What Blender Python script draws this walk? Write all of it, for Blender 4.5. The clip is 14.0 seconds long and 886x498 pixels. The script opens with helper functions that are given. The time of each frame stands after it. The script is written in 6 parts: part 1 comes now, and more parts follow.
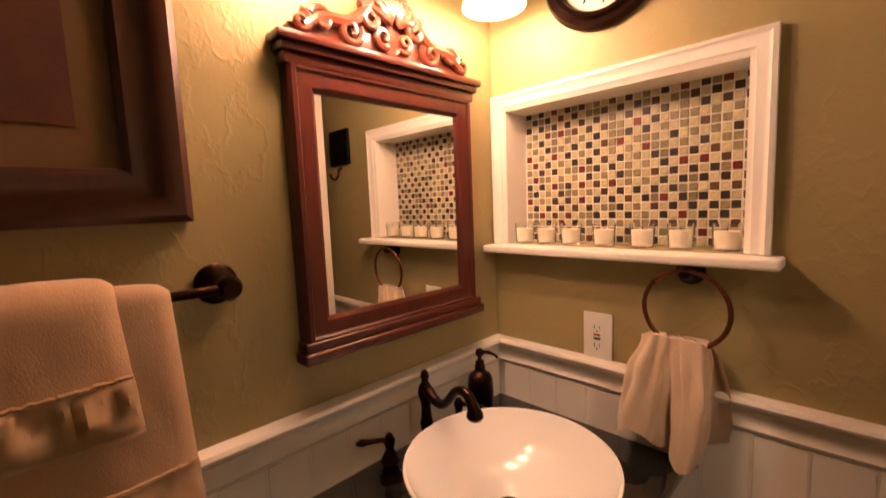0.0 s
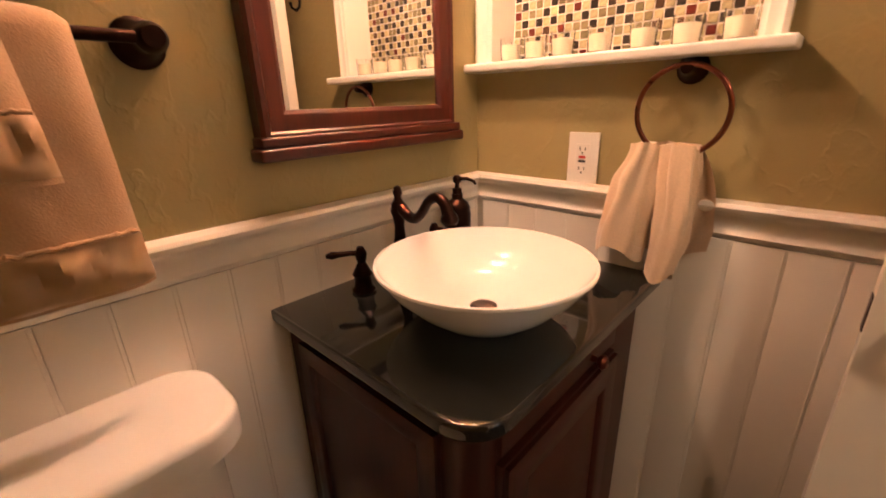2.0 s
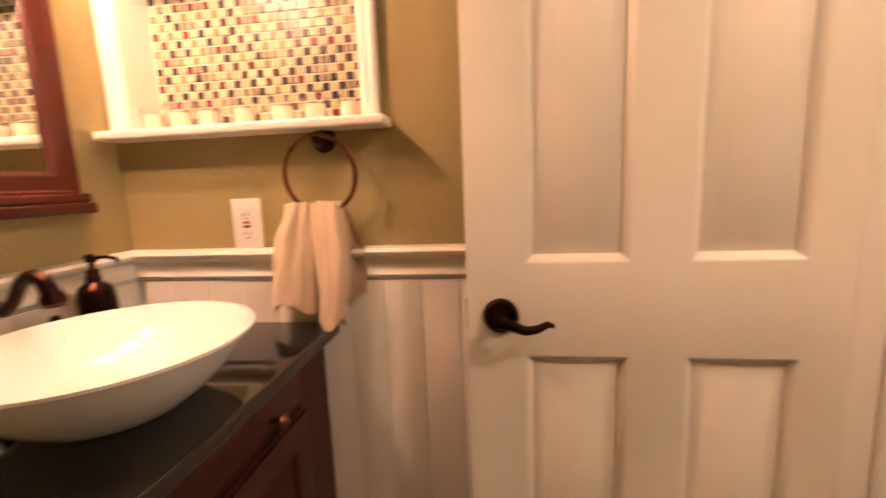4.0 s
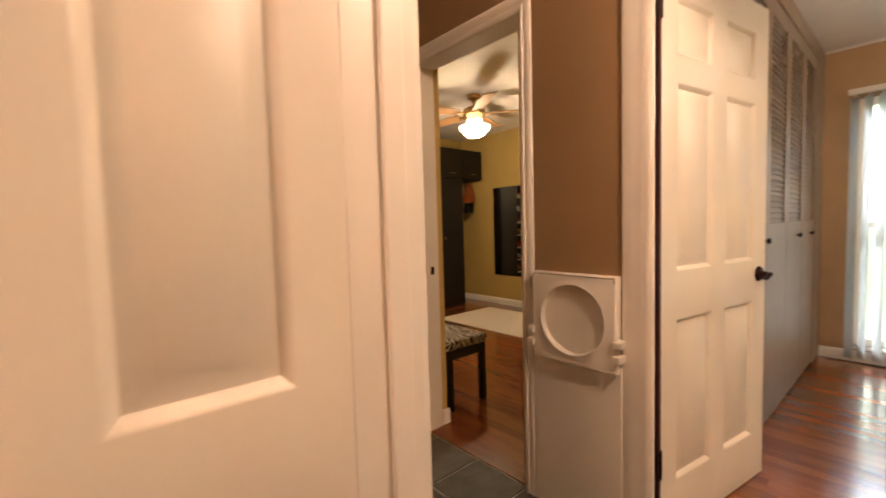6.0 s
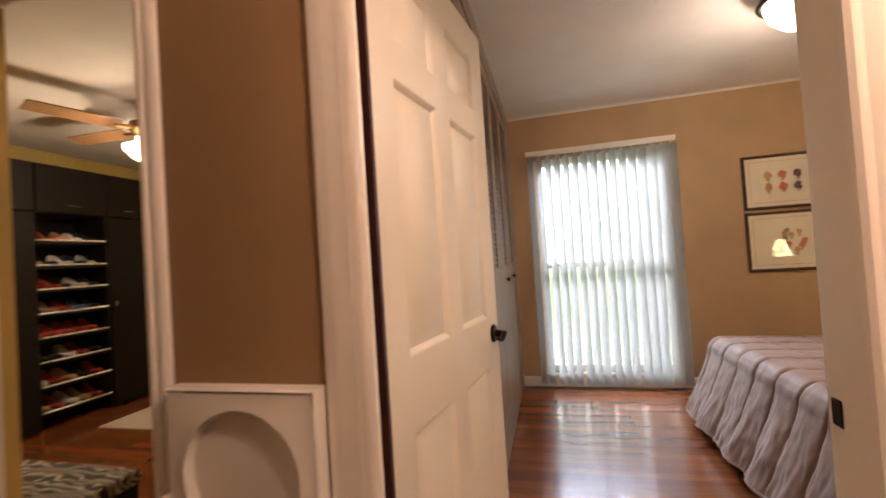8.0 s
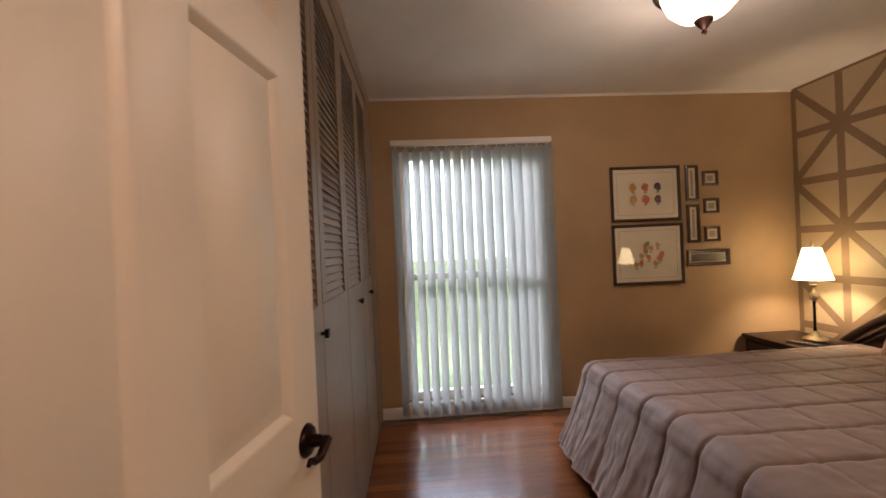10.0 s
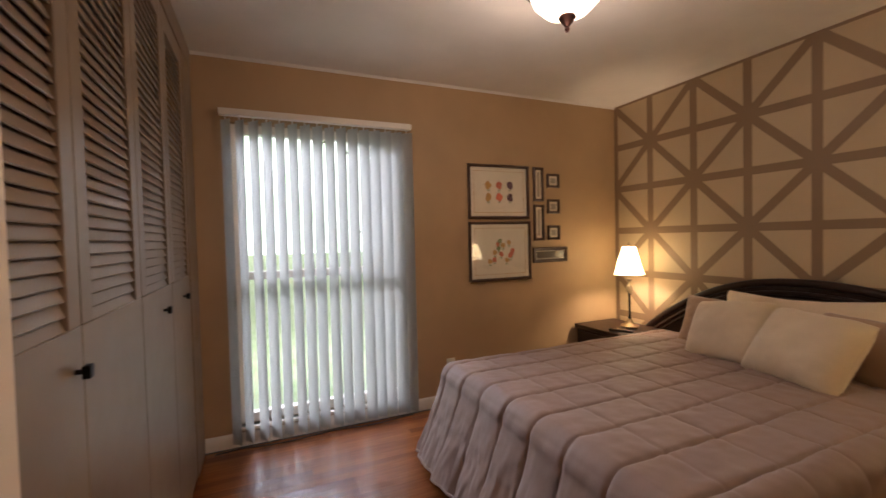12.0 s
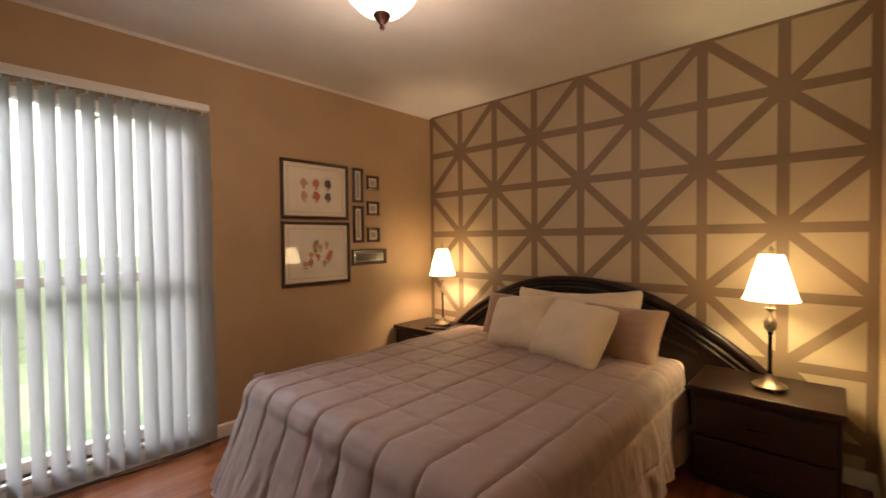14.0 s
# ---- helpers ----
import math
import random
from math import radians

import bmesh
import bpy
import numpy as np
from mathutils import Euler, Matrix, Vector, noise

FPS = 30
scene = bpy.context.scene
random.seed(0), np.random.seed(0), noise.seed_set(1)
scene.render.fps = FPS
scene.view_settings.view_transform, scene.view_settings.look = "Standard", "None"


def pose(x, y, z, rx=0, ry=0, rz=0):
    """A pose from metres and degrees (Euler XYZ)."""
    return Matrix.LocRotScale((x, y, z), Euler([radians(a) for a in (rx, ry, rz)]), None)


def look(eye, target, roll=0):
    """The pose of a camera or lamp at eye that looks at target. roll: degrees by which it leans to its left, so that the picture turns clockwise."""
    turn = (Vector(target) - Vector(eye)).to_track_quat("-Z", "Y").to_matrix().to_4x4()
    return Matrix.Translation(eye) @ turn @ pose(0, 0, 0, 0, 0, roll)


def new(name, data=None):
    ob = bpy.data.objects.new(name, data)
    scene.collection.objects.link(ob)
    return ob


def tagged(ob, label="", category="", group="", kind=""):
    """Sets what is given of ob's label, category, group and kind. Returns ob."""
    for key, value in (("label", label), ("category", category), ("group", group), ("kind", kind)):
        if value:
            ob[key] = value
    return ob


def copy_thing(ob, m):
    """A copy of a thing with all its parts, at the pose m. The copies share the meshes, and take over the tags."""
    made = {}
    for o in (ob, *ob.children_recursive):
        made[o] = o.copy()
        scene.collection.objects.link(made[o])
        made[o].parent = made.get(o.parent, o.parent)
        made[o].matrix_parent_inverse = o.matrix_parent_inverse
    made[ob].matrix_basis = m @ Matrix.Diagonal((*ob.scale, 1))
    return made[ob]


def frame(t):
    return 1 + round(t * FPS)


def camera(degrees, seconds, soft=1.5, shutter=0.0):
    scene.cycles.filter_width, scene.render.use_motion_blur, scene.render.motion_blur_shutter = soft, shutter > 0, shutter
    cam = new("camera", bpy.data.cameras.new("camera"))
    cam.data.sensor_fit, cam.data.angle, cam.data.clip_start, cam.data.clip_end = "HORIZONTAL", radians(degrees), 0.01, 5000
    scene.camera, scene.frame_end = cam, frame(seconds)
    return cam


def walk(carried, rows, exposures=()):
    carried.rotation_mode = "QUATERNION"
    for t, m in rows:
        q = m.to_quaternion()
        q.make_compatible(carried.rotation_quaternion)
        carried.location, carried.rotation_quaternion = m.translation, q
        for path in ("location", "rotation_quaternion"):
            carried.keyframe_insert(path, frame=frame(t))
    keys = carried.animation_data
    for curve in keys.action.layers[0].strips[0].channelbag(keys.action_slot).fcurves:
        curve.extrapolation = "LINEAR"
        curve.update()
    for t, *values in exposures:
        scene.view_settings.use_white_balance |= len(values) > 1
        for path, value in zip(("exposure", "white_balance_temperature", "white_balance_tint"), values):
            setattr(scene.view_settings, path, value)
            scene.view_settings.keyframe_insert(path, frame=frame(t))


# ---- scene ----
cam = camera(93.3, 14.0, soft=1.5, shutter=0.5)
PATH = [
    (0, (0.004, -0.012, 1.374), (-1.414, 1.383, 1.163), -2.3),
    (0.5, (-0.007, -0.008, 1.328), (-1.375, 1.406, 0.969), -1.9),
    (1, (-0.013, 0.0, 1.277), (-1.365, 1.38, 0.759), -1.3),
    (1.5, (-0.017, 0.01, 1.222), (-1.366, 1.344, 0.589), -1.4),
    (2, (-0.012, 0.018, 1.18), (-1.31, 1.384, 0.51), -1.6),
    (2.2, (-0.004, 0.022, 1.161), (-1.271, 1.421, 0.499), -1.8),
    (4.3, (0.154, 0.071, 1.121), (0.178, 2.053, 0.856), -1.9),
    (4.5, (0.175, 0.089, 1.129), (0.406, 2.061, 0.887), -1.5),
    (5, (0.257, 0.169, 1.138), (0.973, 2.027, 0.951), -1.4),
    (5.5, (0.361, 0.237, 1.152), (1.446, 1.911, 1.009), -1.9),
    (6, (0.442, 0.316, 1.163), (1.754, 1.821, 1.047), -1.6),
    (6.5, (0.544, 0.417, 1.171), (2.096, 1.676, 1.093), -2.0),
    (7, (0.69, 0.485, 1.163), (2.433, 1.464, 1.11), -2.9),
    (7.5, (0.909, 0.516, 1.186), (2.765, 1.263, 1.164), -3.5),
    (8, (1.115, 0.556, 1.197), (3.051, 1.048, 1.245), -3.7),
    (8.2, (1.21, 0.574, 1.193), (3.168, 0.971, 1.259), -3.5),
    (10.5, (1.883, 0.522, 1.303), (3.868, 0.282, 1.272), -2.1),
    (11, (1.959, 0.510, 1.300), (3.919, 0.117, 1.266), -1.6),
    (11.5, (2.045, 0.501, 1.292), (3.956, -0.087, 1.247), -1.35),
    (12, (2.078, 0.502, 1.290), (3.905, -0.293, 1.234), -1.4),
    (12.5, (2.098, 0.480, 1.271), (3.832, -0.510, 1.216), -1.3),
    (13, (2.107, 0.461, 1.269), (3.746, -0.683, 1.218), -0.7),
    (13.5, (2.111, 0.42, 1.274), (3.625, -0.885, 1.226), -0.8),
    (14, (2.12, 0.416, 1.272), (3.479, -1.05, 1.22), -0.6),
]
walk(cam, [(t, look(eye, target, roll)) for t, eye, target, roll in PATH],
     [(0, 0.1, 6500, 10), (0.5, 0.35, 6500, 10), (1.5, 0.8, 6500, 10), (2.2, 0.85, 6500, 10), (4.3, 1.25, 6500, 10), (5.5, 1.25, 6500, 10), (6.5, 1.05, 6400, 11),
      (7.5, 0.95, 6250, 15), (8.2, 0.7, 6200, 16), (10.5, -0.05, 6150, 18), (12.5, 0.1, 6250, 20), (14, 0.15, 6550, 20)])

# ---- world, daylight and lamps ----
world = bpy.data.worlds.new("world")
scene.world = world
world.use_nodes = True
_nt = world.node_tree
_sky = _nt.nodes.new("ShaderNodeTexSky")
_sky.sky_type, _sky.sun_disc = "NISHITA", False
_sky.sun_elevation, _sky.sun_rotation = radians(48), radians(20)
_nt.links.new(_sky.outputs[0], _nt.nodes["Background"].inputs[0])
_nt.nodes["Background"].inputs[1].default_value = 0.15


def lamp(name, kind, where, energy, color, size=0.05, target=None):
    d = bpy.data.lights.new(name, kind)
    d.energy, d.color = energy, color
    if kind == "SUN":
        d.angle = radians(size)
    elif kind == "AREA":
        d.shape, d.size, d.size_y = "RECTANGLE", size[0], size[1]
    else:
        d.shadow_soft_size = size
    ob = new(name, d)
    ob.matrix_world = look(where, target) if target else pose(*where)
    return ob


WARM = (1.0, 0.57, 0.39)
SOFT = (1.0, 0.69, 0.49)
lamp("sun", "SUN", (-4, 6, 14), 5.0, (1, 0.95, 0.88), 12, (5, 0, 0))
lamp("window_daylight", "AREA", (8.0, 0.1, 3.5), 380, (0.82, 0.89, 1.0), (2.6, 1.8), (4.9, 0.1, 1.0))
for _y, _e in ((0.36, 5.5), (0.57, 9.0), (0.78, 5.5)):
    lamp("vanity_bulb", "POINT", (-0.61, _y, 1.79), _e, WARM, 0.028)
lamp("fan_bulb", "POINT", (3.5, 3.29, 1.98), 27, (1.0, 0.76, 0.48), 0.09)
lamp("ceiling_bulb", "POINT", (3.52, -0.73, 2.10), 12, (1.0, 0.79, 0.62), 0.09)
lamp("lamp_bulb_window_side", "POINT", (4.62, -2.27, 1.04), 22, (1.0, 0.74, 0.46), 0.03)
lamp("lamp_bulb_door_side", "POINT", (2.335, -2.2, 1.04), 20, (1.0, 0.84, 0.42), 0.03)
# added fill for the hall, where no source is visible
lamp("hall_fill_lamp", "POINT", (1.33, -0.10, 2.22), 27, SOFT, 0.1)

# ---- materials ----


class Mat:
    """A small builder of node materials."""

    def __init__(self, name, color=(0.8, 0.8, 0.8), rough=0.5, metal=0.0, spec=0.5, coat=0.0, sheen=0.0):
        self.m = bpy.data.materials.new(name)
        self.m.use_nodes = True
        self.nt = self.m.node_tree
        self.b = self.nt.nodes["Principled BSDF"]
        self.set("Base Color", (*color, 1))
        self.set("Roughness", rough)
        self.set("Metallic", metal)
        self.set("Specular IOR Level", spec)
        self.set("Coat Weight", coat)
        self.set("Sheen Weight", sheen)
        self.tc = self.n("ShaderNodeTexCoord")
        self.color = color

    def n(self, kind, **values):
        node = self.nt.nodes.new(kind)
        for k, v in values.items():
            node.inputs[k].default_value = v
        return node

    def set(self, key, v):
        self.b.inputs[key].default_value = v

    def link(self, a, b):
        self.nt.links.new(a, b)

    def coords(self, scale=(1, 1, 1)):
        mp = self.n("ShaderNodeMapping")
        mp.inputs["Scale"].default_value = scale
        self.link(self.tc.outputs["Object"], mp.inputs["Vector"])
        return mp.outputs[0]

    def noise(self, scale, detail=4, stretch=(1, 1, 1), rough=0.55):
        t = self.n("ShaderNodeTexNoise", Scale=scale, Detail=detail, Roughness=rough)
        self.link(self.coords(stretch), t.inputs["Vector"])
        return t.outputs["Fac"]

    def ramp(self, fac, stops):
        r = self.n("ShaderNodeValToRGB")
        e = r.color_ramp.elements
        while len(e) < len(stops):
            e.new(0.5)
        for el, (p, c) in zip(e, stops):
            el.position, el.color = p, (*c, 1)
        self.link(fac, r.inputs[0])
        return r.outputs[0]

    def mix(self, fac, a, b, mode="MIX"):
        x = self.nt.nodes.new("ShaderNodeMix")
        x.data_type, x.blend_type = "RGBA", mode
        for sock, v in ((x.inputs[0], fac), (x.inputs[6], a), (x.inputs[7], b)):
            if isinstance(v, (int, float)):
                sock.default_value = v
            elif isinstance(v, tuple):
                sock.default_value = (*v, 1) if len(v) == 3 else v
            else:
                self.link(v, sock)
        return x.outputs[2]

    def base(self, c):
        self.link(c, self.b.inputs["Base Color"])

    def bump(self, fac, strength=0.2, dist=0.002):
        bp = self.n("ShaderNodeBump", Strength=strength, Distance=dist)
        self.link(fac, bp.inputs["Height"])
        prev = self.b.inputs["Normal"]
        if prev.is_linked:
            self.link(prev.links[0].from_socket, bp.inputs["Normal"])
        self.link(bp.outputs[0], prev)

    def roughvar(self, fac, lo, hi):
        mr = self.n("ShaderNodeMapRange")
        mr.inputs["To Min"].default_value, mr.inputs["To Max"].default_value = lo, hi
        self.link(fac, mr.inputs["Value"])
        self.link(mr.outputs[0], self.b.inputs["Roughness"])

    def objrandom(self):
        return self.n("ShaderNodeObjectInfo").outputs["Random"]


def dim(c, k):
    return tuple(min(1, x * k) for x in c)


def paint(name, c, rough=0.55, peel=0.25, scale=160, dist=0.0012, vary=0.06, spec=0.35):
    m = Mat(name, c, rough, spec=spec)
    big = m.noise(2.2, 3)
    m.base(m.ramp(big, [(0.3, dim(c, 1 - vary)), (0.7, dim(c, 1 + vary))]))
    fine = m.noise(scale, 3)
    m.bump(fine, peel, dist)
    m.roughvar(m.noise(9, 3), rough - 0.08, rough + 0.08)
    return m.m


def plaster(name, c):
    """Hand-trowelled wall: orange peel with flat, smeared patches."""
    m = Mat(name, c, 0.5, spec=0.35)
    m.base(m.ramp(m.noise(3, 4), [(0.3, dim(c, 0.93)), (0.7, dim(c, 1.06))]))
    ridge = m.ramp(m.noise(11, 4, (1, 1, 0.7)), [(0.44, (0, 0, 0)), (0.49, (1, 1, 1)), (0.52, (0.25, 0.25, 0.25))])
    m.bump(ridge, 0.3, 0.0022)
    m.bump(m.noise(46, 4), 0.25, 0.0015)
    m.bump(m.noise(170, 3), 0.16, 0.001)
    m.roughvar(m.noise(9, 3), 0.4, 0.6)
    return m.m


def wood(name, c1, c2, rough=0.35, axis=2, scale=6, coat=0.0, rand=0.35, bump=0.08):
    m = Mat(name, c1, rough, coat=coat)
    st = [9.0, 9.0, 9.0]
    st[axis] = 0.7
    grain = m.noise(scale, 6, tuple(st), 0.65)
    fine = m.noise(scale * 6, 3, tuple(st))
    col = m.ramp(grain, [(0.28, c1), (0.72, c2)])
    if bump > 0.02:
        col = m.mix(0.25, col, m.ramp(fine, [(0.3, dim(c1, 0.6)), (0.7, dim(c2, 1.15))]))
    if rand:
        r = m.ramp(m.objrandom(), [(0.0, dim((1, 1, 1), 1 - rand)), (1.0, (1, 1, 1))])
        col = m.mix(1.0, col, r, "MULTIPLY")
    m.base(col)
    if bump > 0.02:
        m.bump(fine, bump, 0.0006)
    m.roughvar(m.noise(5, 3), rough - 0.05, rough + 0.07)
    return m.m


def cloth(name, c, rough=0.9, sheen=0.4, weave=700, bump=0.35, vary=0.08):
    m = Mat(name, c, rough, sheen=sheen, spec=0.15)
    m.base(m.mix(0.5, m.ramp(m.noise(5, 4), [(0.3, dim(c, 1 - vary)), (0.7, dim(c, 1 + vary))]),
                 m.ramp(m.noise(weave, 2), [(0.3, dim(c, 0.85)), (0.7, dim(c, 1.12))])))
    m.bump(m.noise(weave, 2), bump, 0.0012)
    m.bump(m.noise(45, 3), 0.15, 0.002)
    return m.m


def metal(name, c, rough=0.35, m_=1.0):
    m = Mat(name, c, rough, m_)
    m.base(m.ramp(m.noise(18, 5), [(0.35, dim(c, 0.75)), (0.7, dim(c, 1.35))]))
    m.roughvar(m.noise(60, 3), rough - 0.1, rough + 0.12)
    return m.m


def glow(name, c, strength):
    m = Mat(name, c, 0.4)
    m.b.inputs["Emission Color"].default_value = (*c, 1)
    m.set("Emission Strength", strength)
    return m.m


OLIVE = plaster("olive_plaster", (0.35, 0.29, 0.13))
WHITE = paint("white_gloss_paint", (0.80, 0.76, 0.68), 0.33, 0.06, 60, 0.001, 0.03, 0.5)
WHITE_DOOR = paint("white_door_paint", (0.78, 0.73, 0.63), 0.38, 0.08, 90, 0.001, 0.03, 0.5)
BROWN = paint("brown_wall_paint", (0.30, 0.19, 0.095), 0.6)
TAN = paint("tan_wall_paint", (0.47, 0.32, 0.175), 0.6)
YELLOW = paint("mustard_wall_paint", (0.50, 0.36, 0.12), 0.6)
CEIL = paint("ceiling_paint", (0.76, 0.72, 0.66), 0.7, 0.3, 110)
STRIPE = paint("taupe_stripe_paint", (0.25, 0.17, 0.10), 0.5)
FIELD = paint("beige_field_paint", (0.52, 0.40, 0.245), 0.6)
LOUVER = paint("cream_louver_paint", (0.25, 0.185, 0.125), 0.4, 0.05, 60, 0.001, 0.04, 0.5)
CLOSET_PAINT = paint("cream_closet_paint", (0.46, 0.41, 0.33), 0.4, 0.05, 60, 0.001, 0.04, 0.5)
CHERRY = wood("cherry_wood", (0.040, 0.0055, 0.003), (0.085, 0.012, 0.006), 0.32, 2, 3, 0.12, 0.0, 0.03)
BROWN_FRAME = wood("brown_frame_wood", (0.030, 0.009, 0.004), (0.060, 0.019, 0.008), 0.3, 2, 3, 0.1, 0.0, 0.03)
# lighter than CHERRY: the vanity lamp's glow on the crest is in the colour
CHERRY_CARVED_LIT = wood("lamplit_carved_cherry", (0.08, 0.014, 0.007), (0.16, 0.034, 0.014), 0.3, 1, 5, 0.4, 0.0)
MAHOG = wood("dark_mahogany", (0.024, 0.005, 0.003), (0.052, 0.010, 0.006), 0.36, 2, 4, 0.0, 0.0, 0.03)
ESPRESSO = wood("espresso_wood", (0.004, 0.003, 0.003), (0.008, 0.006, 0.005), 0.45, 2, 5, 0.0, 0.0)
WALNUT = wood("dark_walnut", (0.009, 0.0042, 0.003), (0.026, 0.010, 0.006), 0.36, 0, 5, 0.0, 0.0)
for _w in (ESPRESSO, WALNUT, MAHOG):
    _w.node_tree.nodes["Principled BSDF"].inputs["Specular IOR Level"].default_value = 0.3
OAK_FLOOR = wood("red_oak_strip", (0.19, 0.052, 0.013), (0.35, 0.115, 0.033), 0.17, 1, 4, 0.0, 0.4, 0.0)
for _k, _v in (("Specular IOR Level", 1.0), ("Coat Weight", 0.0)):
    OAK_FLOOR.node_tree.nodes["Principled BSDF"].inputs[_k].default_value = _v
FAN_WOOD = wood("fan_blade_wood", (0.30, 0.15, 0.06), (0.42, 0.24, 0.11), 0.4, 0, 4, 0.0, 0.2)
BRONZE = metal("oil_rubbed_bronze", (0.028, 0.013, 0.010), 0.34)
COPPERY = metal("antique_copper_ring", (0.19, 0.065, 0.04), 0.3)
BLACKMET = metal("black_iron", (0.02, 0.018, 0.016), 0.4)
CHROME = metal("chrome", (0.6, 0.58, 0.55), 0.15)
BRASS = metal("antique_brass", (0.40, 0.26, 0.10), 0.35)
PEWTER = metal("pewter_gilt", (0.33, 0.26, 0.17), 0.42)
PORCELAIN = Mat("white_porcelain", (0.86, 0.85, 0.82), 0.12).m
MIRROR = Mat("mirror_glass", (0.86, 0.86, 0.84), 0.015, 1.0).m
PLASTIC = Mat("white_plastic", (0.78, 0.76, 0.70), 0.35).m
DARK = Mat("dark_slot", (0.02, 0.02, 0.02), 0.6).m
RED = Mat("red_button", (0.45, 0.04, 0.03), 0.4).m
TOWEL = cloth("beige_terry", (0.49, 0.32, 0.19), 0.95, 0.4, 420, 0.4, 0.12)
TOWEL_LIGHT = cloth("cream_terry", (0.68, 0.52, 0.36), 0.95, 0.5, 420, 0.6, 0.1)
TOWEL_BAND = Mat("satin_band", (0.70, 0.48, 0.27), 0.33, spec=0.9, sheen=0.3).m
COMF = cloth("mauve_satin_comforter", (0.315, 0.222, 0.188), 0.52, 0.15, 420, 0.12)
CREAM = cloth("cream_cushion_cloth", (0.68, 0.56, 0.40), 0.85, 0.3, 500)
MAUVE = cloth("tan_sham_cloth", (0.36, 0.235, 0.165), 0.6, 0.3, 500)
SHEET = cloth("ivory_sheet", (0.60, 0.50, 0.35), 0.8, 0.2, 600)
RUG = cloth("cream_rug", (0.60, 0.53, 0.45), 0.95, 0.3, 260, 0.5)
GROUT = paint("white_grout", (0.80, 0.77, 0.70), 0.85, 0.4, 300)
PAPER = paint("cream_mat_board", (0.72, 0.62, 0.46), 0.8, 0.1, 300)
WAX = Mat("ivory_wax", (0.80, 0.70, 0.50), 0.5).m


def granite():
    m = Mat("black_granite", (0.012, 0.012, 0.011), 0.1, coat=0.3)
    v = m.n("ShaderNodeTexVoronoi", Scale=260)
    m.link(m.coords(), v.inputs["Vector"])
    m.base(m.ramp(v.outputs["Distance"], [(0.05, (0.028, 0.026, 0.022)), (0.3, (0.010, 0.011, 0.010))]))
    m.roughvar(m.noise(30, 3), 0.04, 0.10)
    return m.m


def slate(name, c1, c2):
    m = Mat(name, c1, 0.55, spec=0.25)
    col = m.ramp(m.noise(7, 7, (1, 1, 1), 0.65), [(0.3, c1), (0.7, c2)])
    m.base(m.mix(1.0, col, m.ramp(m.objrandom(), [(0, (0.55, 0.55, 0.58)), (1, (1.1, 1.05, 0.98))]), "MULTIPLY"))
    m.bump(m.noise(16, 6), 0.35, 0.003)
    m.roughvar(m.noise(20, 4), 0.42, 0.7)
    return m.m


def zebra():
    m = Mat("zebra_print_cloth", (0.6, 0.55, 0.48), 0.8, sheen=0.2)
    w = m.n("ShaderNodeTexWave", Scale=11.0, Distortion=18.0, Detail=2.0)
    w.inputs["Detail Scale"].default_value = 0.9
    m.link(m.coords((1, 0.55, 1)), w.inputs["Vector"])
    m.base(m.ramp(w.outputs["Fac"], [(0.58, (0.015, 0.014, 0.013)), (0.66, (0.50, 0.46, 0.40))]))
    m.bump(m.noise(400, 2), 0.3, 0.001)
    return m.m


def glass(name, rough=0.0, tint=(1, 1, 1)):
    m = Mat(name, tint, rough)
    m.set("Transmission Weight", 1.0)
    m.set("IOR", 1.45)
    return m.m


def vane():
    m = Mat("blind_vane_vinyl", (0.62, 0.61, 0.56), 0.5)
    tr = m.n("ShaderNodeBsdfTranslucent")
    tr.inputs[0].default_value = (0.50, 0.51, 0.50, 1)
    mx = m.n("ShaderNodeMixShader", Fac=0.36)
    m.bump(m.noise(120, 2, (8, 8, 0.3)), 0.1, 0.001)
    m.link(m.b.outputs[0], mx.inputs[1])
    m.link(tr.outputs[0], mx.inputs[2])
    m.link(mx.outputs[0], m.nt.nodes["Material Output"].inputs[0])
    return m.m


def shade_cloth():
    m = Mat("lit_lamp_shade_cloth", (0.80, 0.70, 0.52), 0.8)
    m.b.inputs["Emission Color"].default_value = (1.0, 0.83, 0.46, 1)
    m.set("Emission Strength", 12.0)
    m.bump(m.noise(300, 2), 0.2, 0.001)
    tr = m.n("ShaderNodeBsdfTranslucent")
    tr.inputs[0].default_value = (0.62, 0.52, 0.34, 1)
    mx = m.n("ShaderNodeMixShader", Fac=0.45)
    m.link(m.b.outputs[0], mx.inputs[1])
    m.link(tr.outputs[0], mx.inputs[2])
    m.link(mx.outputs[0], m.nt.nodes["Material Output"].inputs[0])
    return m.m


GRANITE = granite()
SLATE = slate("slate_tile", (0.036, 0.031, 0.023), (0.115, 0.102, 0.078))
ZEBRA = zebra()
GLASS = glass("clear_glass")
PANE = glass("window_glass")
VANE = vane()
SHADE = shade_cloth()
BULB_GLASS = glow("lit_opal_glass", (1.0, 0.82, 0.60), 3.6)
VANITY_GLASS = glow("lit_frosted_glass", (1.0, 0.72, 0.42), 2.6)
MOSAIC = []
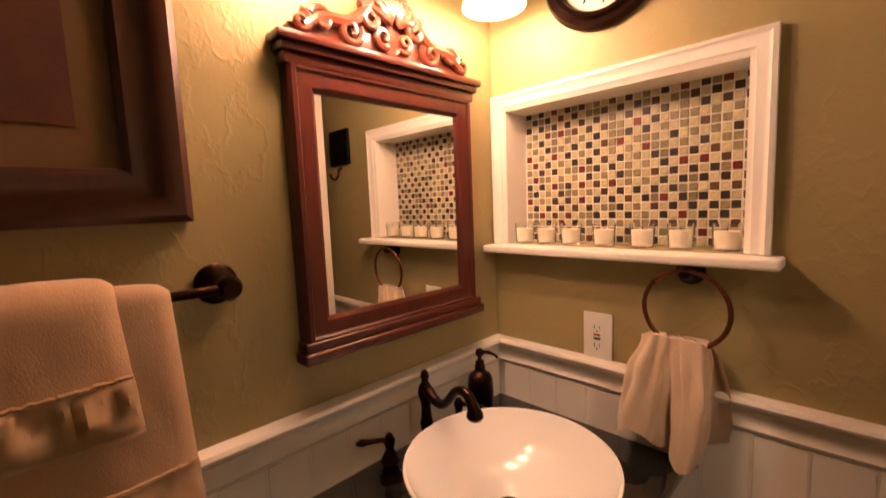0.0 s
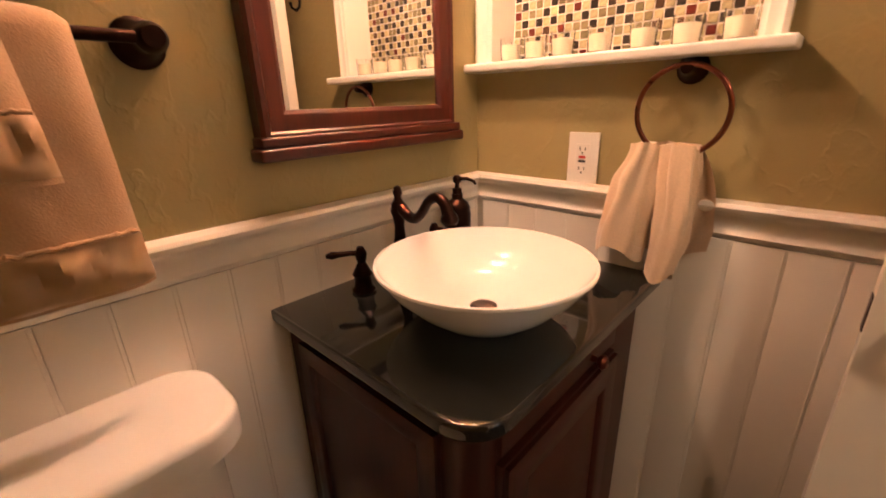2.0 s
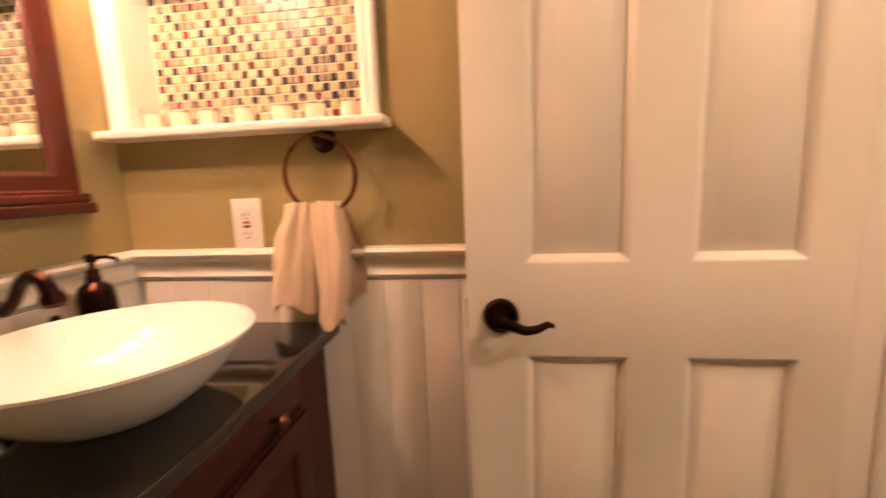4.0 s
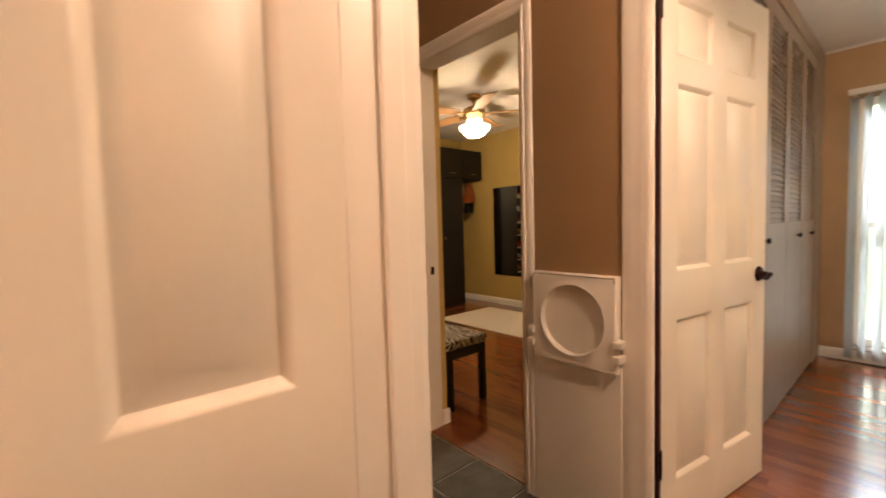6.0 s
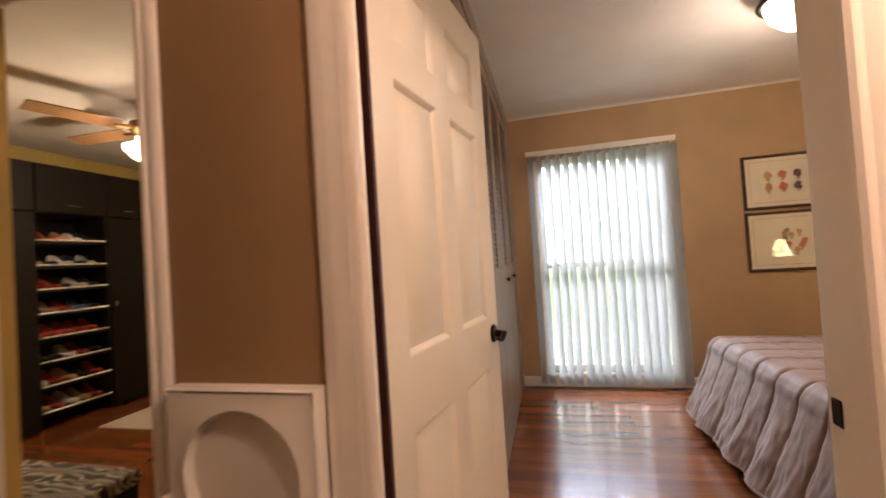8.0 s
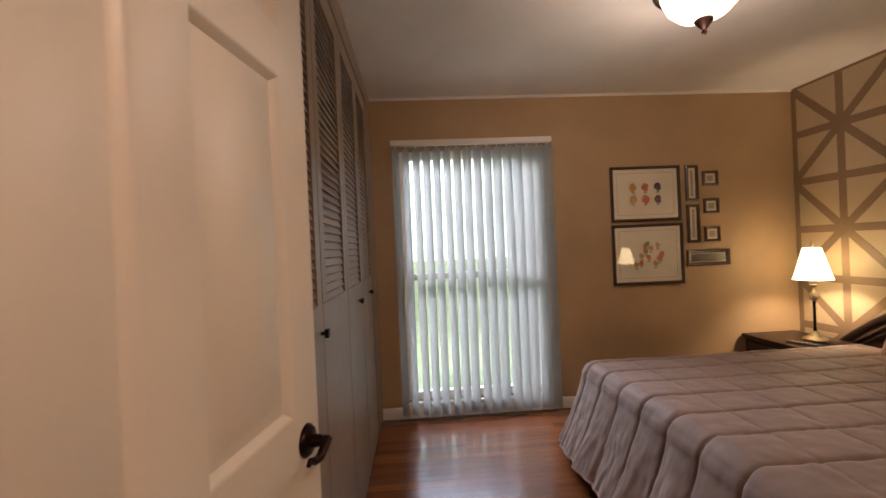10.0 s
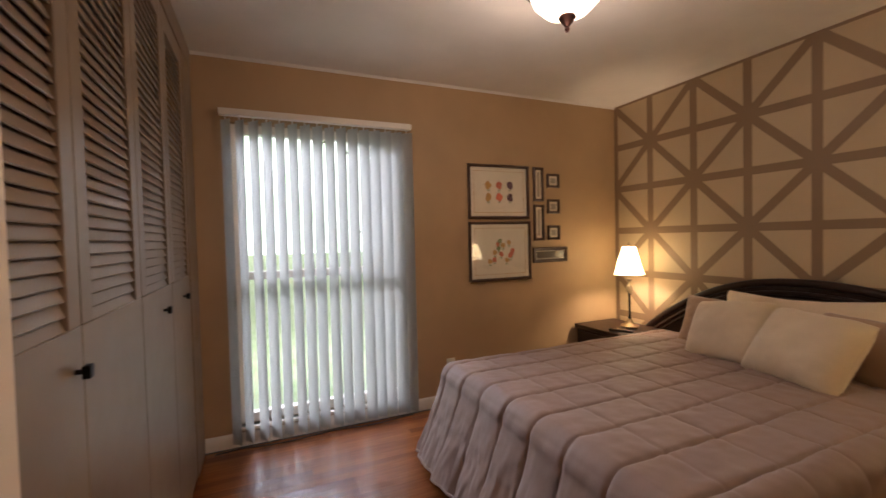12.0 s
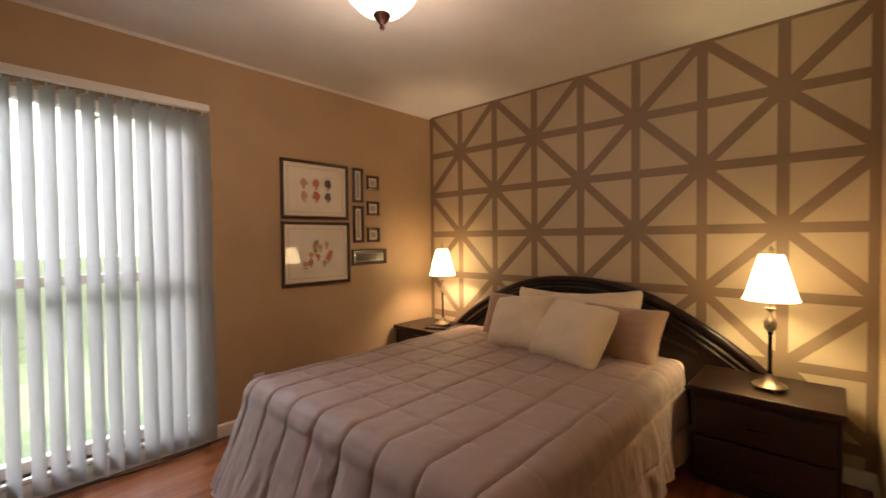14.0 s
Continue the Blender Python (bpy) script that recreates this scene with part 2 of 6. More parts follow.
for _n, _c in (("cream", (0.50, 0.45, 0.26)), ("khaki", (0.22, 0.19, 0.10)), ("charcoal", (0.036, 0.028, 0.020)),
               ("brown", (0.085, 0.045, 0.022)), ("red", (0.13, 0.022, 0.014))):
    _m = Mat("mosaic_" + _n, _c, 0.28, spec=0.35)
    _m.base(_m.mix(1.0, _m.ramp(_m.noise(120, 3), [(0.3, dim(_c, 0.8)), (0.7, dim(_c, 1.2))]),
                   _m.ramp(_m.objrandom(), [(0, (0.82, 0.82, 0.82)), (1, (1.1, 1.1, 1.1))]), "MULTIPLY"))
    MOSAIC.append(_m.m)

# ---- mesh helpers ----


def finish(name, bm, mat, angle=40):
    bmesh.ops.recalc_face_normals(bm, faces=bm.faces)
    lim = radians(angle)
    for e in bm.edges:
        e.smooth = len(e.link_faces) == 2 and e.calc_face_angle(0) < lim
    for f in bm.faces:
        f.smooth = True
    me = bpy.data.meshes.new(name)
    bm.to_mesh(me)
    bm.free()
    for m in (mat if isinstance(mat, (list, tuple)) else [mat]):
        me.materials.append(m)
    return me


def part(name, bm, mat, parent, label=""):
    ob = new(name, finish(name, bm, mat) if isinstance(bm, bmesh.types.BMesh) else bm)
    ob.parent = parent
    return tagged(ob, label) if label else ob


def thing(name, where, label, category, group="", rz=0):
    ob = new(name)
    ob.empty_display_size = 0.05
    ob.matrix_basis = pose(*where, 0, 0, rz)
    return tagged(ob, label, category, group)


def struct(name, bm, mat, label="", category=""):
    return tagged(new(name, finish(name, bm, mat)), label, category or name.split("_")[0], "", "structure")


def box(x0, x1, y0, y1, z0, z1, bev=0.0, seg=2, bm=None):
    own = bmesh.new()
    bmesh.ops.create_cube(own, size=1)
    bmesh.ops.transform(own, matrix=Matrix.LocRotScale(((x0 + x1) / 2, (y0 + y1) / 2, (z0 + z1) / 2), None,
                                                       (abs(x1 - x0), abs(y1 - y0), abs(z1 - z0))), verts=own.verts)
    if bev:
        bmesh.ops.bevel(own, geom=own.edges[:], offset=bev, segments=seg, profile=0.6, affect="EDGES")
    return join(bm, own)


def join(bm, own, m=None):
    if m is not None:
        bmesh.ops.transform(own, matrix=m, verts=own.verts)
    if bm is None:
        return own
    me = bpy.data.meshes.new("tmp")
    own.to_mesh(me)
    own.free()
    bm.from_mesh(me)
    bpy.data.meshes.remove(me)
    return bm


def lathe(profile, seg=32, bm=None, m=None, closed=False):
    """Turns (radius, height) pairs round z."""
    own = bmesh.new()
    rings = []
    for r, z in profile:
        if r < 1e-5:
            rings.append([own.verts.new((0, 0, z))])
        else:
            rings.append([own.verts.new((r * math.cos(2 * math.pi * k / seg), r * math.sin(2 * math.pi * k / seg), z)) for k in range(seg)])
    pairs = list(zip(rings, rings[1:])) + ([(rings[-1], rings[0])] if closed else [])
    for a, b in pairs:
        for k in range(seg):
            j = (k + 1) % seg
            if len(a) == 1 and len(b) == 1:
                continue
            if len(a) == 1:
                own.faces.new((a[0], b[j], b[k]))
            elif len(b) == 1:
                own.faces.new((a[k], a[j], b[0]))
            else:
                own.faces.new((a[k], a[j], b[j], b[k]))
    return join(bm, own, m)


def tube(points, radius, seg=12, bm=None, closed=False, cap=True):
    """A round bar along points; radius is one number or one for each point."""
    own = bmesh.new()
    pts = [Vector(p) for p in points]
    n = len(pts)
    rad = radius if isinstance(radius, (list, tuple)) else [radius] * n
    rings, up = [], None
    for i, p in enumerate(pts):
        a, b = pts[(i - 1) % n if closed else max(i - 1, 0)], pts[(i + 1) % n if closed else min(i + 1, n - 1)]
        d = (b - a).normalized()
        if up is None:
            up = Vector((0, 0, 1)) if abs(d.z) < 0.9 else Vector((1, 0, 0))
        s = d.cross(up).normalized()
        up = s.cross(d).normalized()
        rings.append([own.verts.new(p + rad[i] * (math.cos(2 * math.pi * k / seg) * s + math.sin(2 * math.pi * k / seg) * up)) for k in range(seg)])
    for i in range(n if closed else n - 1):
        a, b = rings[i], rings[(i + 1) % n]
        for k in range(seg):
            own.faces.new((a[k], a[(k + 1) % seg], b[(k + 1) % seg], b[k]))
    if cap and not closed:
        own.faces.new(rings[0])
        own.faces.new(rings[-1])
    return join(bm, own)


def extrude_profile(profile, a, b, out, bm=None, mitre=(0, 0)):
    """A moulding: profile of (out, up) pairs swept from a to b; out: the way it stands proud. mitre: how far each end shortens per unit of out."""
    own = bmesh.new()
    a, b, o = Vector(a), Vector(b), Vector(out)
    along = (b - a).normalized()
    up = Vector((0, 0, 1)) if abs(along.z) < 0.5 else along.cross(o)
    ra = [own.verts.new(a + o * p + up * q + along * (p * mitre[0])) for p, q in profile]
    rb = [own.verts.new(b + o * p + up * q - along * (p * mitre[1])) for p, q in profile]
    n = len(profile)
    for k in range(n):
        own.faces.new((ra[k], ra[(k + 1) % n], rb[(k + 1) % n], rb[k]))
    own.faces.new(ra)
    own.faces.new(rb)
    return join(bm, own)


def picture_moulding(profile, y0, y1, z0, z1, bm=None):
    """Four mitred sides round the rectangle y0..y1, z0..z1 in the plane x = 0, standing out along +x; profile of (inward, out)."""
    own = bmesh.new()
    loops = []
    for inn, out in profile:
        loops.append([own.verts.new((out, y, z)) for y, z in
                      ((y0 + inn, z0 + inn), (y1 - inn, z0 + inn), (y1 - inn, z1 - inn), (y0 + inn, z1 - inn))])
    n = len(loops)
    for i in range(n):
        a, b = loops[i], loops[(i + 1) % n]
        for k in range(4):
            own.faces.new((a[k], a[(k + 1) % 4], b[(k + 1) % 4], b[k]))
    return join(bm, own)


def wall_with_holes(name, axis, at, thick, u0, u1, z1, holes, mat, label, z0=0.0):
    """A wall of one thickness whose openings (u0, u1, z0, z1) go through it. axis: the one that it stands across."""
    us = sorted({u0, u1, *(h[0] for h in holes), *(h[1] for h in holes)})
    zs = sorted({z0, z1, *(h[2] for h in holes), *(h[3] for h in holes)})
    solid = {}
    for i in range(len(us) - 1):
        for j in range(len(zs) - 1):
            cu, cz = (us[i] + us[i + 1]) / 2, (zs[j] + zs[j + 1]) / 2
            solid[i, j] = not any(h[0] < cu < h[1] and h[2] < cz < h[3] for h in holes)
    bm = bmesh.new()
    cache = {}

    def v(u, z, d):
        k = (u, z, d)
        if k not in cache:
            w = at + d * thick
            cache[k] = bm.verts.new((w, u, z) if axis == "x" else (u, w, z))
        return cache[k]

    for (i, j), s in solid.items():
        if not s:
            continue
        a, b, c, d = us[i], us[i + 1], zs[j], zs[j + 1]
        for k in (0, 1):
            bm.faces.new((v(a, c, k), v(b, c, k), v(b, d, k), v(a, d, k)))
        for di, dj, p, q in ((-1, 0, (a, c), (a, d)), (1, 0, (b, c), (b, d)), (0, -1, (a, c), (b, c)), (0, 1, (a, d), (b, d))):
            if not solid.get((i + di, j + dj), False):
                bm.faces.new((v(*p, 0), v(*q, 0), v(*q, 1), v(*p, 1)))
    return struct(name, bm, mat, label, "wall")


# ---- the rooms ----
CH = 2.44
# bathroom: x -0.735..0.70, y -1.05..0.925;  hall: x 0.80..1.852, y -1.05..2.2
# dressing room: x 1.97..5.0, y 1.5..5.05;  bedroom: x 2.0..5.0, y -2.52..0.86
wall_with_holes("wall_bath_west", "x", -0.835, 0.10, -1.15, 1.06, CH, [], OLIVE, "olive green textured plaster bathroom wall")
wall_bath_north = wall_with_holes("wall_bath_north", "y", 0.925, 0.10, -0.735, 0.715, CH, [(-0.693, -0.147, 1.262, 1.618)], OLIVE,
                                  "olive green bathroom wall with a recessed tiled niche")
wall_with_holes("wall_bath_south", "y", -1.15, 0.10, -0.735, 0.715, CH, [], OLIVE, "olive green textured plaster bathroom wall")
wall_with_holes("wall_bath_east", "x", 0.715, 0.05, -1.15, 1.025, CH, [(0.055, 0.815, 0, 2.06)], OLIVE, "olive green wall with a doorway")
wall_with_holes("wall_hall_west", "x", 0.765, 0.05, -1.15, 2.3, CH, [(0.055, 0.815, 0, 2.06)], BROWN, "brown painted hallway wall with a doorway")
wall_with_holes("wall_hall_south", "y", -1.15, 0.10, 0.80, 1.852, CH, [], BROWN, "brown painted hallway wall")
wall_with_holes("wall_hall_north", "y", 2.215, 0.08, 0.80, 1.852, CH, [(1.05, 1.80, 0, 2.07)], BROWN, "brown painted hallway end wall with a closet door")
wall_with_holes("wall_closet_back", "y", 2.75, 0.05, 0.80, 1.852, CH, [], WHITE, "plain closet back wall")
wall_with_holes("wall_hall_east", "x", 1.852, 0.06, -1.15, 2.30, CH, [(1.41, 2.13, 0, 2.03), (0.107, 0.945, 0, 2.06)], BROWN,
                "brown painted hallway wall with two doorways")
wall_with_holes("wall_dressing_west", "x", 1.912, 0.058, 1.36, 2.13, CH, [(1.41, 2.13, 0, 2.03)], YELLOW, "mustard yellow dressing room wall")
wall_with_holes("wall_dressing_corner", "x", 1.912, 0.11, 2.13, 5.15, CH, [], YELLOW, "mustard yellow dressing room wall")
wall_with_holes("wall_dressing_south", "y", 1.36, 0.10, 1.97, 5.10, CH, [], YELLOW, "mustard yellow dressing room wall")
wall_with_holes("wall_dressing_north", "y", 5.05, 0.10, 2.022, 5.10, CH, [], YELLOW, "mustard yellow dressing room wall")
wall_with_holes("wall_dressing_east", "x", 5.0, 0.10, 1.46, 5.05, CH, [], YELLOW, "mustard yellow dressing room wall")
wall_with_holes("wall_bed_west", "x", 1.912, 0.028, -2.62, 1.36, CH, [(0.107, 0.945, 0, 2.06)], TAN, "tan painted bedroom wall with a doorway")
wall_bed_east = wall_with_holes("wall_bed_east", "x", 5.0, 0.14, -2.52, 1.36, CH, [(-0.46, 0.66, 0.12, 2.04)], TAN,
                                "tan painted bedroom wall with a tall window")
wall_bed_south = wall_with_holes("wall_bed_south", "y", -2.62, 0.10, 1.94, 5.14, CH, [], FIELD, "beige accent wall with painted taupe star lattice")

for nm, r, mt in (("ceiling_bath", (-0.84, 0.76, -1.15, 1.03), CEIL), ("ceiling_hall", (0.76, 1.91, -1.15, 2.8), CEIL),
                  ("ceiling_dressing", (1.91, 5.1, 1.36, 5.15), CEIL), ("ceiling_bedroom", (1.91, 5.14, -2.62, 1.36), CEIL)):
    struct(nm, box(*r, CH, CH + 0.1), mt, "white painted textured ceiling", "ceiling")
struct("floor_bath", box(-0.84, 0.76, -1.15, 1.03, -0.1, -0.004), SLATE, "tile bathroom floor", "floor")
floor_hall = struct("floor_hall", box(0.76, 1.875, -1.15, 2.8, -0.1, -0.004), GROUT, "grey slate tile hallway floor", "floor")
floor_dressing = struct("floor_dressing", box(1.875, 5.1, 1.36, 5.15, -0.1, -0.012), WALNUT, "red oak strip floor of the dressing room", "floor")
floor_bedroom = struct("floor_bedroom", box(1.875, 5.14, -2.62, 1.36, -0.1, -0.012), WALNUT, "glossy red oak strip floor of the bedroom", "floor")


def trim(name, bm, label="white painted wood trim", mat=None):
    return struct(name, bm, mat or WHITE, label, "trim")


# chair rail: flat band with a rounded cap and a lower bead
RAIL = [(0, 0), (0.010, 0), (0.016, 0.004), (0.020, 0.012), (0.014, 0.020), (0.010, 0.026), (0.010, 0.040), (0.014, 0.046),
        (0.024, 0.050), (0.030, 0.056), (0.032, 0.063), (0.028, 0.070), (0.018, 0.073), (0, 0.073)]
trim("trim_chair_rail_north", extrude_profile(RAIL, (-0.735, 0.925, 0.922), (0.70, 0.925, 0.922), (0, -1, 0), mitre=(1, 0)), "white moulded chair rail")
trim("trim_chair_rail_west", extrude_profile(RAIL, (-0.735, 0.925, 0.922), (-0.735, -1.05, 0.922), (1, 0, 0), mitre=(1, 0)), "white moulded chair rail")

# baseboards
BASE = [(0, 0), (0.014, 0), (0.014, 0.065), (0.010, 0.078), (0.004, 0.085), (0, 0.085)]
for nm, a, b, o in (("baseboard_bed_east", (5.0, 0.855, 0), (5.0, -2.52, 0), (-1, 0, 0)), ("baseboard_bed_south", (1.94, -2.52, 0), (5.0, -2.52, 0), (0, 1, 0)),
                    ("baseboard_bed_west", (1.94, -2.52, 0), (1.94, 0.07, 0), (1, 0, 0)), ("baseboard_dressing_north", (2.03, 5.05, 0), (5.0, 5.05, 0), (0, -1, 0)),
                    ("baseboard_dressing_east", (5.0, 5.05, 0), (5.0, 1.46, 0), (-1, 0, 0)), ("baseboard_dressing_corner", (2.022, 2.13, 0), (2.022, 5.05, 0), (1, 0, 0)),
                    ("baseboard_dressing_return", (1.985, 2.13, 0), (2.034, 2.13, 0), (0, -1, 0))):
    tagged(struct(nm, extrude_profile(BASE, a, b, o), WHITE, "white painted baseboard", "baseboard"))

# jambs and casings
CASE = [(0, 0), (0.012, 0.001), (0.018, 0.008), (0.018, 0.018), (0.013, 0.024), (0.016, 0.040), (0.014, 0.055), (0.008, 0.062), (0, 0.062)]


def casing(name, x, out, y0, y1, z1, w=0.062, w1=None, wt=None):
    """A cased opening in a wall across x; the profile steps outwards from the opening. w, w1, wt: widths at y0, at y1 and on top."""
    own = bmesh.new()
    k0, k1, kt = w / 0.062, (w1 or w) / 0.062, (wt or w) / 0.062
    loops = []
    for d, s in CASE:
        loops.append([own.verts.new((x + out * d, yy, zz)) for yy, zz in
                      ((y0 - s * k0, 0), (y0 - s * k0, z1 + s * kt), (y1 + s * k1, z1 + s * kt), (y1 + s * k1, 0))])
    for i in range(len(loops) - 1):
        for j in range(3):
            own.faces.new((loops[i][j], loops[i][j + 1], loops[i + 1][j + 1], loops[i + 1][j]))
    return trim(name, own, "white moulded door casing")


def jamb(name, x0, x1, y0, y1, z1, stop=None):
    bm = box(x0, x1, y0 - 0.018, y0, 0, z1 + 0.018, 0.002, 1)
    box(x0, x1, y1, y1 + 0.018, 0, z1 + 0.018, 0.002, 1, bm)
    box(x0, x1, y0, y1, z1, z1 + 0.018, 0.002, 1, bm)
    if stop:
        s0, s1 = stop
        box(s0, s1, y0, y0 + 0.011, 0, z1, 0.002, 1, bm)
        box(s0, s1, y1 - 0.011, y1, 0, z1, 0.002, 1, bm)
        box(s0, s1, y0 + 0.011, y1 - 0.011, z1 - 0.011, z1, 0.002, 1, bm)
    return trim(name, bm, "white painted door jamb")


jamb("trim_bath_jamb", 0.712, 0.818, 0.073, 0.797, 2.04, (0.755, 0.79))
casing("trim_bath_casing", 0.815, 1, 0.073, 0.797, 2.04)
casing("trim_bath_casing_inner", 0.715, -1, 0.073, 0.797, 2.04, 0.055)
_bm = box(1.849, 1.943, 0.107, 0.125, 0, 2.058, 0.002, 1)
box(1.849, 1.943, 0.125, 0.945, 2.04, 2.058, 0.002, 1, _bm)
trim("trim_bed_jamb", _bm, "white painted door jamb")
casing("trim_bed_casing", 1.852, -1, 0.125, 0.886, 2.045, 0.062, 0.105, 0.062)
casing("trim_bed_casing_inner", 1.94, 1, 0.125, 0.945, 2.045)
jamb("trim_dressing_jamb", 1.849, 1.973, 1.428, 2.112, 2.012)
casing("trim_dressing_casing", 1.852, -1, 1.412, 2.112, 2.012, 0.05, 0.10, 0.078)
# dark filler: the hinge gap's shade put in as a solid strip
trim("trim_bed_door_seal", box(1.905, 1.920, 0.893, 0.944, 0, 2.04), "dark strip standing for the shade in the bedroom door's hinge gap", MAHOG)


# ---- doors ----
def door_leaf(name, w, h, label, rosette_z=0.87, thick=0.035):
    """A six-panel door in its own plane: x 0..w from the hinge, y 0..thick, z 0..h."""
    th = thing(name, (0, 0, 0), label, "door")
    th["kind"] = "structure"
    bm = bmesh.new()
    st, mid = 0.105, 0.095
    pw = (w - 2 * st - mid) / 2
    cols = [(st, st + pw), (st + pw + mid, w - st)]
    rows = [(0.20, 0.795), (0.965, 1.625), (1.715, h - 0.115)]
    xs = sorted({0, w, *(c for p in cols for c in p)})
    zs = sorted({0, h, *(c for p in rows for c in p)})
    for y, s in ((0, 1), (thick, -1)):
        for i in range(len(xs) - 1):
            for j in range(len(zs) - 1):
                a, b, c, d = xs[i], xs[i + 1], zs[j], zs[j + 1]
                if (a, b) in cols and (c, d) in rows:
                    rings = []
                    for ins, dep in ((0, 0), (0.006, 0.004), (0.013, 0.012), (0.016, 0.0155), (0.020, 0.0155), (0.048, 0.003), (0.050, 0.002)):
                        rings.append([bm.verts.new((xx, y + s * dep, zz)) for xx, zz in
                                      ((a + ins, c + ins), (b - ins, c + ins), (b - ins, d - ins), (a + ins, d - ins))])
                    for r0, r1 in zip(rings, rings[1:]):
                        for k in range(4):
                            bm.faces.new((r0[k], r0[(k + 1) % 4], r1[(k + 1) % 4], r1[k]))
                    bm.faces.new(rings[-1])
                else:
                    bm.faces.new([bm.verts.new((xx, y, zz)) for xx, zz in ((a, c), (b, c), (b, d), (a, d))])
    for a, b in (((0, 0), (w, 0)), ((w, 0), (w, h)), ((w, h), (0, h)), ((0, h), (0, 0))):
        bm.faces.new([bm.verts.new(p) for p in ((a[0], 0, a[1]), (b[0], 0, b[1]), (b[0], thick, b[1]), (a[0], thick, a[1]))])
    bmesh.ops.remove_doubles(bm, verts=bm.verts, dist=0.0001)
    leaf = part("leaf", bm, WHITE_DOOR, th, "white six-panel door leaf")
    hx = w - 0.062
    for side, y in ((-1, 0.0), (1, thick)):
        bm = lathe([(0, 0), (0.033, 0), (0.033, 0.004), (0.028, 0.010), (0.014, 0.012), (0.011, 0.034), (0, 0.034)], 24,
                   m=pose(hx, y, rosette_z, 90 if side < 0 else -90, 0, 0))
        pts = [(hx + 0.004, y + side * 0.042, rosette_z), (hx - 0.018, y + side * 0.046, rosette_z - 0.003), (hx - 0.042, y + side * 0.046, rosette_z - 0.013),
               (hx - 0.062, y + side * 0.045, rosette_z - 0.010), (hx - 0.080, y + side * 0.044, rosette_z - 0.001), (hx - 0.090, y + side * 0.044, rosette_z - 0.005)]
        tube(pts, [0.011, 0.010, 0.0085, 0.0075, 0.006, 0.004], 10, bm)
        part("lever_handle", bm, BRONZE, th, "oil-rubbed bronze lever handle")
    part("latch", box(w - 0.0005, w + 0.002, 0.006, thick - 0.006, rosette_z - 0.028, rosette_z + 0.028, 0.0008, 1), BRONZE, th)
    for z in (0.30, h - 0.17):
        bm = box(-0.004, 0.0, 0.001, thick + 0.002, z - 0.05, z + 0.05, 0.001, 1)
        tube([(-0.010, -0.006, z - 0.05), (-0.010, -0.006, z + 0.05)], 0.009, 12, bm)
        tube([(-0.010, -0.006, z + 0.05), (-0.010, -0.006, z + 0.058)], [0.006, 0.003], 12, bm)
        box(-0.026, -0.008, -0.004, -0.001, z - 0.05, z + 0.05, 0.001, 1, bm)
        part("hinge", bm, BLACKMET, th, "black steel hinge")
    return th


bath_door = door_leaf("door_bath", 0.672, 2.03, "open white six-panel door with bronze lever handle")
bath_door.matrix_basis = pose(0.735, 0.835, 0.008, 0, 0, 180)
bed_door = door_leaf("door_bedroom", 0.80, 2.03, "open white six-panel bedroom door with black hinges", 0.905)
bed_door.matrix_basis = pose(1.927, 0.900, 0.008, 0, 0, -9.5)


# ---- bathroom: panelling, niche ----
def beads(parent, n, x0, pitch, z1, m):
    bm = box(0.0003, pitch - 0.0003, 0, 0.010, 0, z1, 0.0009, 2)
    tube([(0.005, 0.0092, 0.002), (0.005, 0.0092, z1 - 0.002)], 0.0019, 8, bm)
    me = finish("plank", bm, WHITE)
    for k in range(n):
        ob = part("plank", me, None, parent)
        ob.matrix_basis = m @ pose(x0 + k * pitch, 0, 0)


panel_north = struct("trim_beadboard_north", box(-0.735, 0.70, 0.921, 0.925, 0.0, 0.922), WHITE, "white beadboard wainscot", "trim")
panel_west = struct("trim_beadboard_west", box(-0.735, -0.731, -1.05, 0.925, 0.0, 0.922), WHITE, "white beadboard wainscot", "trim")
beads(panel_north, 17, 0, 0.0825, 0.922, pose(0.70, 0.921, 0, 0, 0, 180))
beads(panel_west, 23, 0, 0.0825, 0.922, pose(-0.731, 0.905, 0, 0, 0, -90))

# niche lining and mosaic
NX0, NX1, NZ0, NZ1, NY = -0.693, -0.147, 1.262, 1.618, 1.012
bm = box(NX0, NX1, 1.015, 1.026, NZ0, NZ1)
niche_back = struct("trim_niche_back", bm, GROUT, "white grout bed of the mosaic niche", "niche")
bm = box(NX0, NX0 + 0.006, 0.921, 1.015, NZ0, NZ1)
box(NX1 - 0.006, NX1, 0.921, 1.015, NZ0, NZ1, bm=bm)
box(NX0 + 0.006, NX1 - 0.006, 0.921, 1.015, NZ1 - 0.006, NZ1, bm=bm)
trim("trim_niche_lining", bm, "white painted niche lining")
NICHE = [(0, 0), (0, 0.016), (0.008, 0.020), (0.014, 0.015), (0.020, 0.012), (0.030, 0.012), (0.034, 0.008), (0.040, 0.006), (0.040, 0)]
own = bmesh.new()
loops = [[own.verts.new((x, 0.925 - d, z)) for x, z in ((-0.728 + s, 1.262), (-0.728 + s, 1.655 - s), (-0.112 - s, 1.655 - s), (-0.112 - s, 1.262))] for s, d in NICHE]
for i in range(len(loops) - 1):
    for j in range(3):
        own.faces.new((loops[i][j], loops[i][j + 1], loops[i + 1][j + 1], loops[i + 1][j]))
trim("trim_niche_casing", own, "white moulded casing round the niche")
trim("trim_niche_sill", box(-0.730, -0.092, 0.862, 1.014, 1.240, 1.260, 0.006, 3), "white painted niche shelf with rounded edge")


